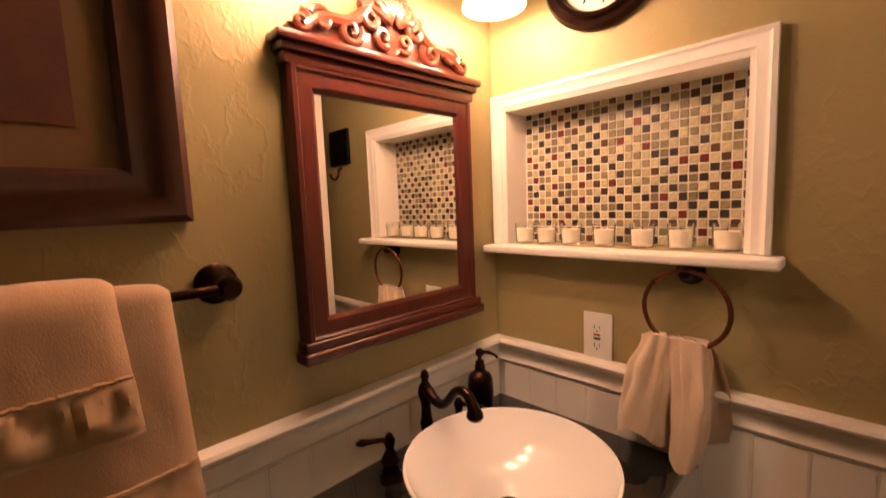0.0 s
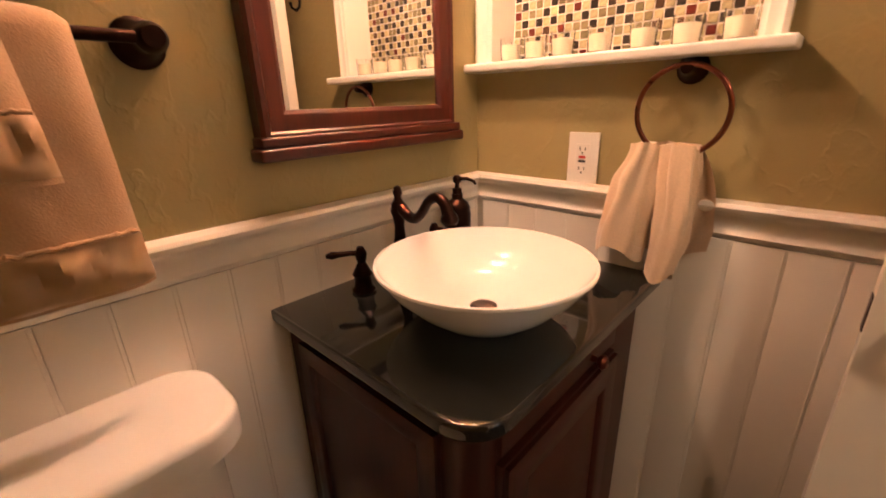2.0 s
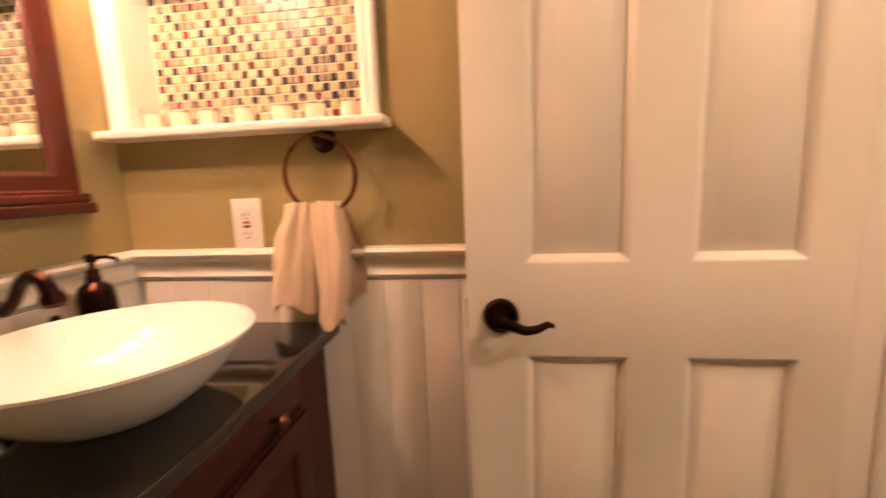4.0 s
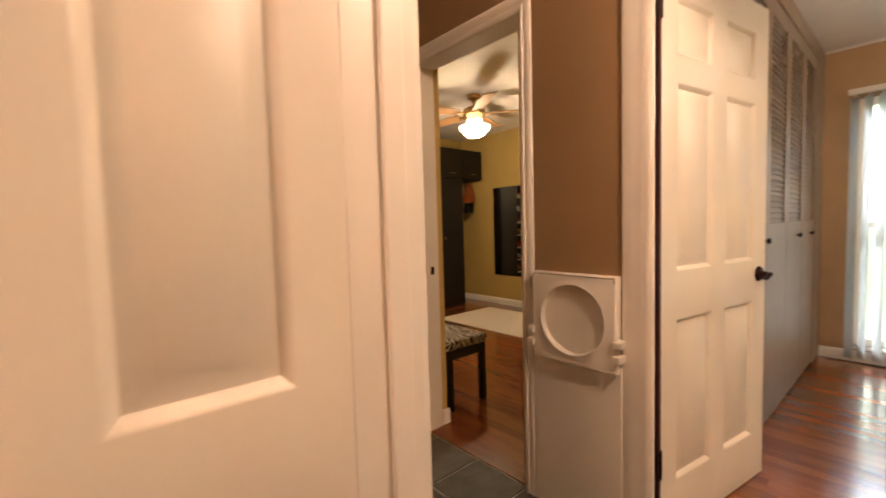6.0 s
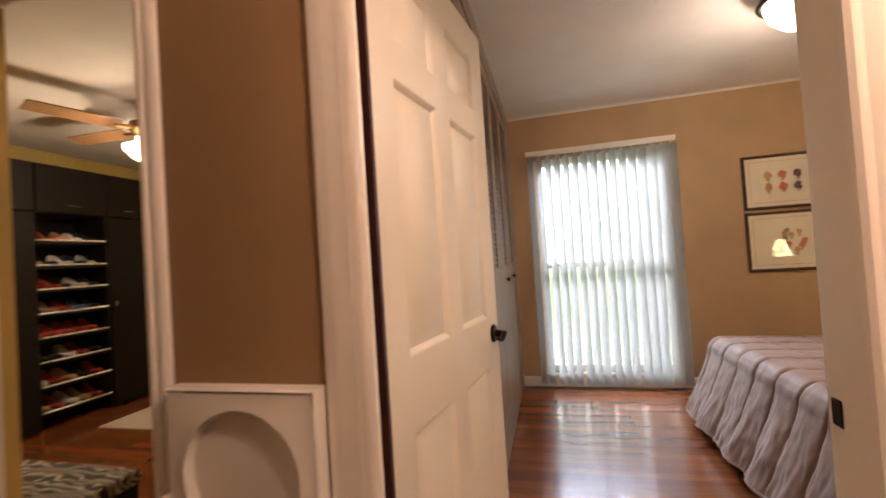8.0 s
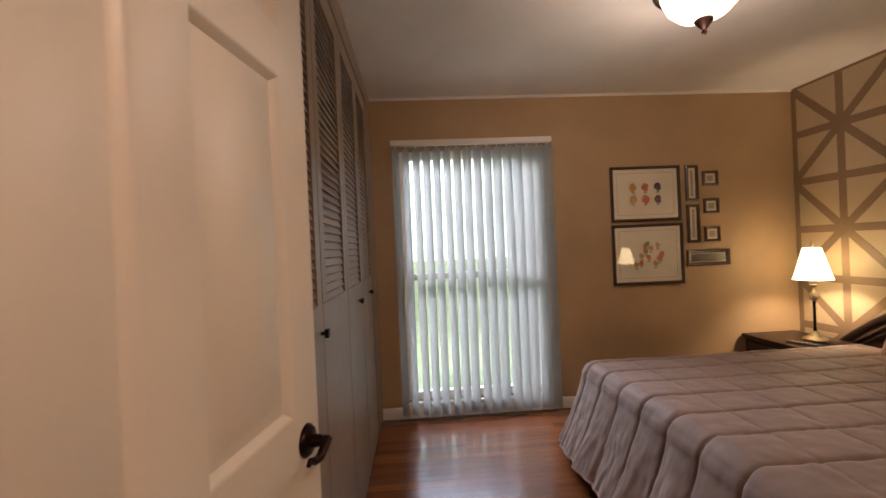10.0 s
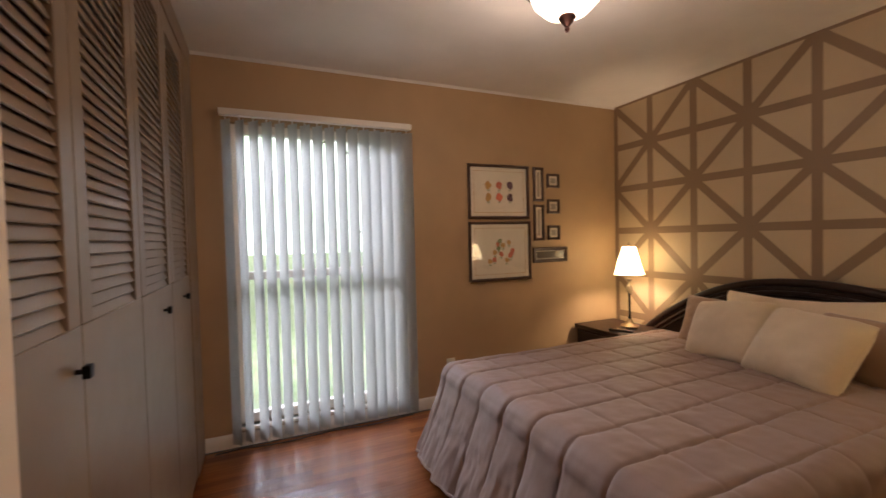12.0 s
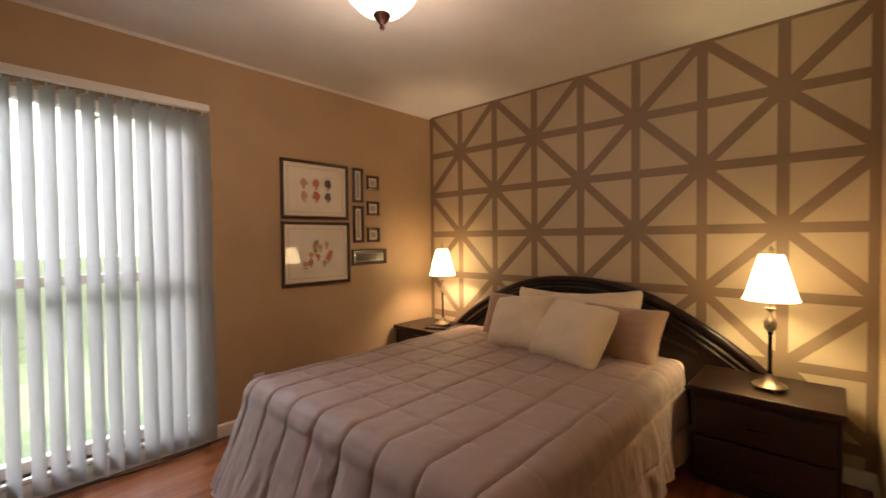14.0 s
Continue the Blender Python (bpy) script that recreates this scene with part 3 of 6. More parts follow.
def votive():
    th = thing("votive_candle", (0, 0, 0), "ivory votive candle in a clear glass cup", "candle", "candles on the niche shelf")
    part("glass_cup", lathe([(0, 0), (0.020, 0), (0.0235, 0.003), (0.0265, 0.055), (0.0245, 0.055), (0.0215, 0.007), (0, 0.006)], 24), GLASS, th, "clear glass cup").visible_shadow = False
    part("wax", lathe([(0, 0.0075), (0.0205, 0.0075), (0.0225, 0.040), (0.018, 0.041), (0, 0.039)], 20), WAX, th, "ivory wax")
    part("wick", tube([(0, 0, 0.039), (0.001, 0, 0.047)], 0.0008, 6), DARK, th)
    return th


v0 = votive()
v0.matrix_basis = pose(-0.655, 0.955, 1.2605)
for x in (-0.585, -0.515, -0.430, -0.345, -0.268, -0.186):
    copy_thing(v0, pose(x, 0.953 + 0.004 * math.sin(x * 90), 1.2605))

# ---- wall mirror with carved crest, on the west wall ----
mir = thing("wall_mirror", (-0.7345, 0.564, 1.09), "framed wall mirror in red cherry wood with carved crest", "mirror")
FR = [(0, 0), (0, 0.028), (0.006, 0.034), (0.014, 0.034), (0.018, 0.030), (0.042, 0.030), (0.046, 0.027), (0.051, 0.024), (0.052, 0.018), (0.052, 0)]
part("frame", picture_moulding(FR, -0.236, 0.236, 0.03, 0.545), CHERRY, mir, "polished red cherry frame")
part("mirror_glass", box(0.010, 0.020, -0.186, 0.186, 0.080, 0.495), MIRROR, mir, "silvered mirror glass")
bm = box(0, 0.044, -0.247, 0.254, 0.0, 0.022, 0.006, 3)
box(0, 0.038, -0.241, 0.248, 0.022, 0.040, 0.005, 3, bm)
part("bottom_rail", bm, CHERRY, mir)
for _d, _h, _z0, _z1 in ((0.036, 0.242, 0.535, 0.556), (0.044, 0.249, 0.556, 0.570), (0.052, 0.257, 0.570, 0.585)):
    part("cornice", box(0, _d, -_h, _h, _z0, _z1, 0.005, 2), CHERRY, mir)


def spiral(cy, cz, r0, turns, start, wide, flip=1, x=0.03, n=26):
    pts, rad = [], []
    for i in range(n):
        u = i / (n - 1)
        a = start + flip * turns * 2 * math.pi * u
        r = r0 * (1 - 0.82 * u)
        pts.append((x + 0.008 * u, cy + r * math.cos(a), cz + r * math.sin(a)))
        rad.append(wide * (1 - 0.45 * u))
    return pts, rad


bm = bmesh.new()
outline = []
for i in range(41):
    u = -1 + 2 * i / 40
    outline.append((u * 0.225, 0.588 + 0.030 + 0.085 * math.exp(-(u / 0.42) ** 2) + 0.012 * math.cos(u * 9)))
lo = [[bm.verts.new((x, y, 0.588)) for y, z in outline] for x in (0.004, 0.026)]
hi = [[bm.verts.new((x, y, z)) for y, z in outline] for x in (0.004, 0.026)]
for k in range(40):
    bm.faces.new((lo[1][k], lo[1][k + 1], hi[1][k + 1], hi[1][k]))
    bm.faces.new((lo[0][k], lo[0][k + 1], hi[0][k + 1], hi[0][k]))
    bm.faces.new((hi[0][k], hi[0][k + 1], hi[1][k + 1], hi[1][k]))
for k in (0, 40):
    bm.faces.new((lo[0][k], lo[1][k], hi[1][k], hi[0][k]))
part("crest_board", bm, CHERRY_CARVED_LIT, mir, "cherry crest board")
for s in (-1, 1):
    for cy, cz, r0, turns, st, wd in ((0.205, 0.612, 0.020, 1.2, 1.6, 0.008), (0.165, 0.625, 0.022, 1.3, 0.3, 0.008), (0.105, 0.618, 0.026, 1.4, 2.6, 0.009),
                                      (0.060, 0.655, 0.026, 1.4, 0.8, 0.010), (0.028, 0.625, 0.020, 1.3, 4.0, 0.008), (0.030, 0.690, 0.018, 1.2, 1.2, 0.009)):
        p, r = spiral(s * cy, cz, r0, turns, st if s > 0 else math.pi - st, wd, s)
        part("scroll", tube(p, r, 8), CHERRY_CARVED_LIT, mir, "carved scroll")
    p = [(0.03, s * (0.20 - 0.16 * u), 0.605 + 0.09 * u ** 1.5 + 0.012 * math.sin(u * 7)) for u in [i / 20 for i in range(21)]]
    part("scroll", tube(p, [0.009 + 0.004 * math.sin(i / 20 * math.pi) for i in range(21)], 8), CHERRY_CARVED_LIT, mir, "carved scroll")
    for k in range(5):
        a = 0.35 + 0.32 * k
        q = [(0.034 + 0.006 * math.sin(u * 3), s * (0.008 + 0.055 * u * math.cos(a)), 0.655 + 0.062 * u * math.sin(a)) for u in [i / 8 for i in range(9)]]
        part("leaf", tube(q, [0.0075 * math.sin(0.5 + u * 2.4) + 0.001 for u in [i / 8 for i in range(9)]], 8), CHERRY_CARVED_LIT, mir, "carved acanthus leaf")

# vanity light above the mirror
vl = thing("vanity_light", (-0.735, 0.57, 1.855), "three-light bathroom wall lamp with frosted shades", "wall lamp")
part("back_plate", box(0, 0.022, -0.27, 0.27, 0.055, 0.145, 0.008, 3), BRONZE, vl, "bronze back plate")
for y in (-0.21, 0, 0.21):
    part("arm", tube([(0.02, y, 0.1), (0.07, y, 0.105), (0.115, y, 0.10), (0.122, y, 0.07)], 0.008, 10), BRONZE, vl)
    part("shade", lathe([(0.028, 0.05), (0.045, 0.035), (0.060, -0.02), (0.072, -0.075), (0.069, -0.075), (0.056, -0.02), (0.040, 0.03), (0.026, 0.046)], 28,
                        m=pose(0.128, y, 0.03)), VANITY_GLASS, vl, "lit frosted glass shade")

# ---- framed picture on the west wall ----
pf = thing("framed_picture", (-0.735, -0.12, 1.364), "abstract rust and cream print in a wide wooden frame", "picture")
part("frame", picture_moulding([(0, 0), (0, 0.030), (0.010, 0.038), (0.022, 0.036), (0.032, 0.026), (0.060, 0.020), (0.068, 0.022), (0.076, 0.016), (0.078, 0)], -0.285, 0.285, 0, 0.70), BROWN_FRAME, pf)
part("mat_board", box(0.004, 0.008, -0.21, 0.21, 0.075, 0.625), paint("tan_mat_board", (0.15, 0.088, 0.038), 0.8, 0.1, 300), pf, "cream mat board")
_a = Mat("rust_print", (0.30, 0.09, 0.03), 0.6)
_a.base(_a.ramp(_a.noise(7, 5), [(0.3, (0.055, 0.013, 0.005)), (0.7, (0.12, 0.034, 0.013))]))
part("print", box(0.008, 0.010, -0.165, 0.165, 0.13, 0.57), _a.m, pf, "rust coloured print")

# ---- round wall clock above the niche ----
ck = thing("wall_clock", (-0.415, 0.924, 1.885), "round wall clock with dark bronze rim and pale face", "clock")
R = pose(0, 0, 0, 90, 0, 0)
part("rim", lathe([(0.105, 0.0), (0.142, 0.0), (0.146, 0.010), (0.138, 0.022), (0.126, 0.020), (0.120, 0.028), (0.110, 0.026), (0.105, 0.012)], 48, m=R, closed=True), BRONZE, ck)
part("face", lathe([(0, 0.010), (0.106, 0.010), (0.106, 0.006), (0, 0.006)], 48, m=R), PAPER, ck, "pale clock face")
for k in range(12):
    a = k * math.pi / 6
    part("hour_mark", box(-0.002, 0.002, -0.012, -0.0105, 0.075, 0.093), DARK, ck).matrix_basis = pose(0, 0, 0, 0, math.degrees(a), 0)
for ln, a in ((0.05, 300), (0.075, 60)):
    part("clock_hand", box(-0.002, 0.002, -0.015, -0.013, -0.01, ln), DARK, ck).matrix_basis = pose(0, 0, 0, 0, a, 0)

# plaque with a hook behind the door
pl = thing("hook_plaque", (0.09, 0.924, 1.55), "small dark metal plaque with a robe hook", "hook")
part("plate", box(-0.07, 0.07, -0.012, 0, 0, 0.14, 0.004, 2), BLACKMET, pl)
part("hook", tube([(0.0, -0.004, -0.01), (0.0, -0.016, -0.02), (0.0, -0.02, -0.045), (0.0, -0.034, -0.06), (0.0, -0.05, -0.052), (0.0, -0.054, -0.036)], [0.006, 0.005, 0.005, 0.005, 0.0045, 0.006], 10), BLACKMET, pl)

# ---- outlets ----


def outlet(name, m, gfci, label):
    th = thing(name, (0, 0, 0), label, "outlet")
    part("cover_plate", box(-0.035, 0.035, -0.006, 0, -0.057, 0.057, 0.0025, 2), PLASTIC, th)
    if gfci:
        part("socket_block", box(-0.0165, 0.0165, -0.008, -0.006, -0.033, 0.033, 0.001, 1), PLASTIC, th)
        part("reset_button", box(-0.008, 0.008, -0.0095, -0.008, 0.0015, 0.007, 0.0005, 1), RED, th, "red reset button")
        part("test_button", box(-0.008, 0.008, -0.0095, -0.008, -0.0075, -0.002, 0.0005, 1), DARK, th, "black test button")
        zz = (0.022, -0.021)
    else:
        zz = (0.02, -0.02)
        for z in zz:
            part("socket_block", lathe([(0, 0), (0.017, 0), (0.016, 0.002), (0, 0.002)], 20, m=pose(0, -0.006, z, 90)), PLASTIC, th)
    for z in zz:
        for x, hh in ((-0.006, 0.004), (0.006, 0.0035)):
            part("slot", box(x - 0.001, x + 0.001, -0.0087, -0.0078, z - hh, z + hh), DARK, th)
        part("slot", lathe([(0, 0), (0.0022, 0), (0.0022, 0.0009), (0, 0.0009)], 8, m=pose(0, -0.0078, z - 0.009, 90)), DARK, th)
    part("screw", lathe([(0, 0), (0.0025, 0), (0.002, 0.001), (0, 0.001)], 10, m=pose(0, -0.006, 0.048, 90)), PLASTIC, th)
    th.matrix_basis = m
    return th


outlet("gfci_outlet", pose(-0.432, 0.9245, 1.049), True, "white double outlet with red reset button")
outlet("wall_outlet", pose(4.9995, -0.812, 0.30, 0, 0, -90), False, "white double wall outlet")

# ---- towel bar with two towels ----


def towel_rows(front, back):
    return [(1, -front * (1 - i / 26)) for i in range(27)] + [(2, math.pi * i / 10) for i in range(1, 10)] + [(3, -back * i / 14) for i in range(15)]


def towel_point(kind, v, u, width, front, bar_r, thick, seed):
    """Inner place and outer push of a folded towel over a bar along y; u in -1..1 across its width."""
    full = max(0.0, 1 - abs(u) ** 7) ** 0.5
    push = thick * full
    y = u * width / 2
    if kind == 1:
        d = -v / front
        push += (0.3 + d) * full * (0.006 * noise.noise((u * 2.2, v * 9, seed)) + 0.003 * noise.noise((u * 9, v * 16, seed + 5)))
        x, z = bar_r + 0.016 * d + push, v + 0.005 * noise.noise((u * 2, 0.5, seed)) * d
        y += 0.012 * d * u
        return (bar_r + 0.010 * d, y, z), (x, y, z)
    if kind == 2:
        c, s = math.cos(v), math.sin(v)
        r = bar_r + push + 0.0015 * noise.noise((u * 6, v * 2, seed))
        return (bar_r * c, y, bar_r * s), (r * c, y, r * s)
    return (-bar_r, y, v), (-bar_r - push * 0.5, y, v)


def drape(width, front, back, bar_r, thick, seed=1, nu=48):
    """A soft folded towel, thick in the middle and rounded at its side edges."""
    bm = bmesh.new()
    inner, outer = [], []
    for kind, v in towel_rows(front, back):
        ps = [towel_point(kind, v, -1 + 2 * j / nu, width, front, bar_r, thick, seed) for j in range(nu + 1)]
        inner.append([bm.verts.new(p[0]) for p in ps])
        outer.append([bm.verts.new(p[1]) for p in ps])
    for g in (inner, outer):
        for a, b in zip(g, g[1:]):
            for j in range(nu):
                bm.faces.new((a[j], a[j + 1], b[j + 1], b[j]))
    for k in (0, -1):
        for j in range(nu):
            bm.faces.new((inner[k][j], inner[k][j + 1], outer[k][j + 1], outer[k][j]))
    bmesh.ops.remove_doubles(bm, verts=bm.verts, dist=0.0003)
    return bm


BX, BZ = -0.665, 1.262
tb = thing("towel_bar", (-0.735, -0.12, BZ), "oil-rubbed bronze towel bar with round rosettes", "towel bar")
part("bar", tube([(0.07, -0.315, 0), (0.07, 0.315, 0)], 0.0075, 14), BRONZE, tb)
for s in (-1, 1):
    part("rosette", lathe([(0, 0), (0.032, 0), (0.033, 0.006), (0.026, 0.012), (0.024, 0.020), (0.016, 0.028), (0.013, 0.055), (0.017, 0.062), (0.019, 0.072), (0.013, 0.084), (0, 0.086)], 28,
                          m=pose(0.0005, s * 0.313, 0, 0, 90, 0)), BRONZE, tb)


def towel(name, y, w, front, back, r, th, seed, label, bands):
    t = thing(name, (BX, y, BZ), label, "towel")
    part("cloth", drape(w, front, back, r, th, seed), TOWEL, t)
    nu, nz = 80, 12
    for z, h in bands:
        bm = bmesh.new()
        rows = []
        for i in range(nz + 1):
            line = []
            e = math.sin(math.pi * i / nz) ** 0.5
            for j in range(nu + 1):
                u = -1 + 2 * j / nu
                zz = z - h / 2 + h * i / nz
                x, yy, zq = towel_point(1, zz, u, w, front, r, th, seed)[1]
                ruck = 0.006 * e + e * (0.013 * noise.noise((u * 7, zz * 26, seed)) + 0.006 * noise.noise((u * 24, zz * 40, seed + 2)))
                line.append(bm.verts.new((x + 0.0015 + max(0, ruck), yy, zq)))
            rows.append(line)
        for a, b in zip(rows, rows[1:]):
            for j in range(nu):
                bm.faces.new((a[j], a[j + 1], b[j + 1], b[j]))
        bmesh.ops.solidify(bm, geom=bm.faces[:], thickness=0.0015)
        part("satin_band", bm, TOWEL_BAND, t, "shiny gathered satin band")
        pts, rad = [], []
        for j in range(161):
            x, yy, zq = towel_point(1, z + h / 2, -0.99 + 1.98 * j / 160, w, front, r, th, seed)[1]
            pts.append((x + 0.003, yy, zq + 0.004 * noise.noise((j * 0.41, seed, 1.0))))
            rad.append(0.0024 + 0.0026 * abs(noise.noise((j * 0.63, seed, 4.0))))
        part("lace_edge", tube(pts, rad, 6), TOWEL, t, "gathered lace edging")
    return t


towel("bath_towel", -0.135, 0.50, 0.295, 0.26, 0.011, 0.016, 3, "beige bath towel with satin band over the bar", [(-0.258, 0.066)])
towel("hand_towel", -0.165, 0.44, 0.155, 0.13, 0.029, 0.014, 5, "folded beige hand towel with satin band over the larger towel", [(-0.115, 0.066)])

# ---- towel ring with hand towel ----
tr_ = thing("towel_ring", (-0.238, 0.924, 1.222), "oil-rubbed bronze towel ring on a round rosette", "towel ring")
part("rosette", lathe([(0, 0), (0.026, 0), (0.027, 0.006), (0.021, 0.012), (0.019, 0.018), (0.014, 0.024), (0.012, 0.042), (0.010, 0.048), (0, 0.049)], 26, m=pose(0, 0, 0, 90)), BRONZE, tr_)
part("ring", tube([(0.076 * math.sin(a), -0.040 - 0.004 * math.cos(a), -0.072 + 0.078 * math.cos(a)) for a in [i * 2 * math.pi / 56 for i in range(56)]], 0.0048, 10, closed=True), COPPERY, tr_, "copper-brown ring")
rt = thing("ring_towel", (-0.238, 0.880, 1.0855), "small beige hand towel gathered through the ring", "towel")


def gathered(length, w_top, w_bot, phase, dy, folds=4, seed=2):
    bm = bmesh.new()
    nu, nv = 46, 34
    rnd = random.Random(seed)
    ph = [rnd.uniform(0, 6.28) for _ in range(5)]
    grid = []
    for i in range(nv + 1):
        v = i / nv
        w = w_top + (w_bot - w_top) * min(1, v * 1.25) ** 0.8
        line = []
        for j in range(nu + 1):
            u = j / nu - 0.5
            fold = math.sin(u * 6.28 * folds + ph[0] + 0.8 * math.sin(v * 3 + ph[1])) + 0.45 * math.sin(u * 6.28 * folds * 1.9 + ph[2] + v * 2)
            x = u * w + 0.010 * math.sin(v * 4 + ph[3]) + (1.0 - 0.0) * phase * 0.35 * v
            y = dy + (0.008 + 0.007 * v) * fold - 0.02 * math.cos(u * math.pi) * (0.4 + 0.6 * v) + 0.006 * noise.noise((u * 5, v * 6, seed))
            z = -length * v + 0.012 * (1 - v) * math.cos(u * math.pi) + 0.010 * v * math.sin(u * 9 + ph[4])
            line.append(bm.verts.new((x + phase, y, z)))
        grid.append(line)
    for a, b in zip(grid, grid[1:]):
        for j in range(nu):
            bm.faces.new((a[j], a[j + 1], b[j + 1], b[j]))
    bmesh.ops.solidify(bm, geom=bm.faces[:], thickness=0.005)
    return bm


def lobe(stations, length, depth, seed, folds=3):
    """One puffed fall of cloth: stations of (share of length, x from, x to)."""
    bm = bmesh.new()
    nv, na = 44, 56
    grid = []
    for i in range(nv + 1):
        v = i / nv
        k = max(q for q in range(len(stations) - 1) if stations[q][0] <= v)
        s0, s1 = stations[k], stations[k + 1]
        f = (v - s0[0]) / (s1[0] - s0[0])
        f = f * f * (3 - 2 * f)
        x0, x1 = s0[1] + (s1[1] - s0[1]) * f, s0[2] + (s1[2] - s0[2]) * f
        d = depth * (0.62 + 0.5 * math.sin(min(1, v * 1.3) * math.pi * 0.6))
        line = []
        for j in range(na):
            a = 2 * math.pi * j / na
            fold = 0.22 * math.sin(folds * a + seed + 1.6 * v) + 0.16 * math.sin((folds * 2 + 1) * a + seed * 2 - 2 * v) * (1 - 0.5 * v)
            fold += 0.34 * noise.noise((math.cos(a) * 1.3, math.sin(a) * 1.3 + seed, v * 3.5))
            r = 1 + fold * (0.55 + 0.45 * math.sin(math.pi * min(1, v + 0.25)))
            x = (x0 + x1) / 2 + (x1 - x0) / 2 * r * math.cos(a)
            y = -d / 2 * r * math.sin(a) - 0.006 * v
            z = -length * v - 0.014 * v ** 3 * math.sin(a * 2 + seed) + 0.010 * (1 - v) ** 6 * abs(math.sin(a))
            line.append(bm.verts.new((x, y, z)))
        grid.append(line)
    for p, q in zip(grid, grid[1:]):
        for j in range(na):
            bm.faces.new((p[j], p[(j + 1) % na], q[(j + 1) % na], q[j]))
    bm.faces.new(grid[0])
    rim = grid[-1]
    mid = [bm.verts.new((c.co.x * 0.9, c.co.y * 0.9, c.co.z + 0.03)) for c in rim]
    for j in range(na):
        bm.faces.new((rim[j], rim[(j + 1) % na], mid[(j + 1) % na], mid[j]))
    bm.faces.new(mid)
    return bm


part("back_fall", gathered(0.200, 0.100, 0.205, -0.012, 0.012, 2, 7), TOWEL_LIGHT, rt)
part("front_fall", lobe([(0, -0.076, -0.022), (0.35, -0.104, -0.026), (0.75, -0.126, -0.030), (1, -0.130, -0.034)], 0.215, 0.046, 1.3), TOWEL_LIGHT, rt)
part("side_fall", lobe([(0, -0.026, 0.044), (0.35, -0.018, 0.048), (0.65, -0.012, 0.050), (1, -0.014, 0.036)], 0.248, 0.044, 4.1), TOWEL_LIGHT, rt)

# ---- corner vanity ----
van = thing("vanity_cabinet", (-0.735, 0.925, 0), "dark mahogany bathroom vanity cabinet", "cabinet")
VW, VD = 0.485, 0.612


def rounded_plan(x0, x1, y0, y1, rad, z0, z1, bev=0.004):
    """A slab whose corner at (x1, y0) is rounded."""
    pts = [(x0, y1), (x0, y0)]
    for i in range(9):
        a = -math.pi / 2 + math.pi / 2 * i / 8
        pts.append((x1 - rad + rad * math.cos(a), y0 + rad + rad * math.sin(a)))
    pts.append((x1, y1))
    own = bmesh.new()
    f = own.faces.new([own.verts.new((x, y, z0)) for x, y in pts])
    r = bmesh.ops.extrude_face_region(own, geom=[f])
    bmesh.ops.translate(own, vec=(0, 0, z1 - z0), verts=[g for g in r["geom"] if isinstance(g, bmesh.types.BMVert)])
    if bev:
        es = [e for e in own.edges if abs(e.verts[0].co.z - e.verts[1].co.z) < 1e-6]
        bmesh.ops.bevel(own, geom=es, offset=bev, segments=3, profile=0.6, affect="EDGES")
    return own


part("body", rounded_plan(0.015, VW - 0.024, -VD + 0.014, -0.015, 0.03, 0.06, 0.80, 0.003), MAHOG, van)
part("plinth", rounded_plan(0.02, VW - 0.06, -VD + 0.07, -0.02, 0.03, 0.0, 0.06, 0.0), MAHOG, van)
dr = part("door", box(VW - 0.028, VW - 0.012, -VD + 0.075, -0.15, 0.10, 0.70, 0.004, 2), MAHOG, van)
part("door_frame", picture_moulding([(0, 0), (0, 0.008), (0.006, 0.010), (0.05, 0.010), (0.056, 0.006), (0.06, 0)], -VD + 0.08, -0.155, 0.105, 0.695, None), MAHOG, dr).matrix_basis = pose(VW - 0.012, 0, 0)
part("drawer_front", box(VW - 0.028, VW - 0.014, -VD + 0.075, -0.15, 0.715, 0.79, 0.004, 2), MAHOG, van)
part("knob", lathe([(0, 0), (0.006, 0), (0.005, 0.010), (0.012, 0.016), (0.014, 0.022), (0.009, 0.028), (0, 0.029)], 18, m=pose(VW - 0.014, -0.26, 0.735, 0, 90, 0)), COPPERY, van, "round copper knob")
side = part("side_panel", box(0.07, VW - 0.07, -VD + 0.006, -VD + 0.016, 0.10, 0.77, 0.004, 2), MAHOG, van)
part("side_frame", picture_moulding([(0, 0), (0, 0.005), (0.006, 0.008), (0.03, 0.008), (0.036, 0.004), (0.04, 0)], 0.07, VW - 0.07, 0.10, 0.77), MAHOG, side).matrix_basis = pose(0, -VD + 0.006, 0, 0, 0, -90)

ct = thing("countertop", (-0.735, 0.925, 0.80), "polished black granite vanity countertop", "countertop")
part("slab", rounded_plan(0.012, VW + 0.017, -VD - 0.014, -0.012, 0.065, 0.0, 0.025, 0.006), GRANITE, ct)

# vessel sink
SX, SY, SZ = -0.418, 0.545, 0.8255
sk = thing("vessel_sink", (SX, SY, SZ), "round white porcelain vessel sink", "sink")
prof = [(0, 0.0), (0.086, 0.0), (0.094, 0.004), (0.128, 0.030), (0.160, 0.062), (0.181, 0.090), (0.1865, 0.097), (0.186, 0.101), (0.181, 0.1015),
        (0.175, 0.092), (0.152, 0.062), (0.115, 0.032), (0.070, 0.016), (0.026, 0.011), (0.024, 0.009), (0, 0.009)]
part("bowl", lathe(prof, 72), PORCELAIN, sk)
part("drain", lathe([(0, 0.0115), (0.014, 0.0135), (0.022, 0.013), (0.024, 0.0115), (0.022, 0.0105), (0, 0.0105)], 24), BRONZE, sk, "bronze drain cover")

# faucet: column with finial, arched spout, two lever handles
fc = thing("faucet", (-0.655, 0.565, 0.8255), "oil-rubbed bronze bridge faucet with arched spout", "faucet")
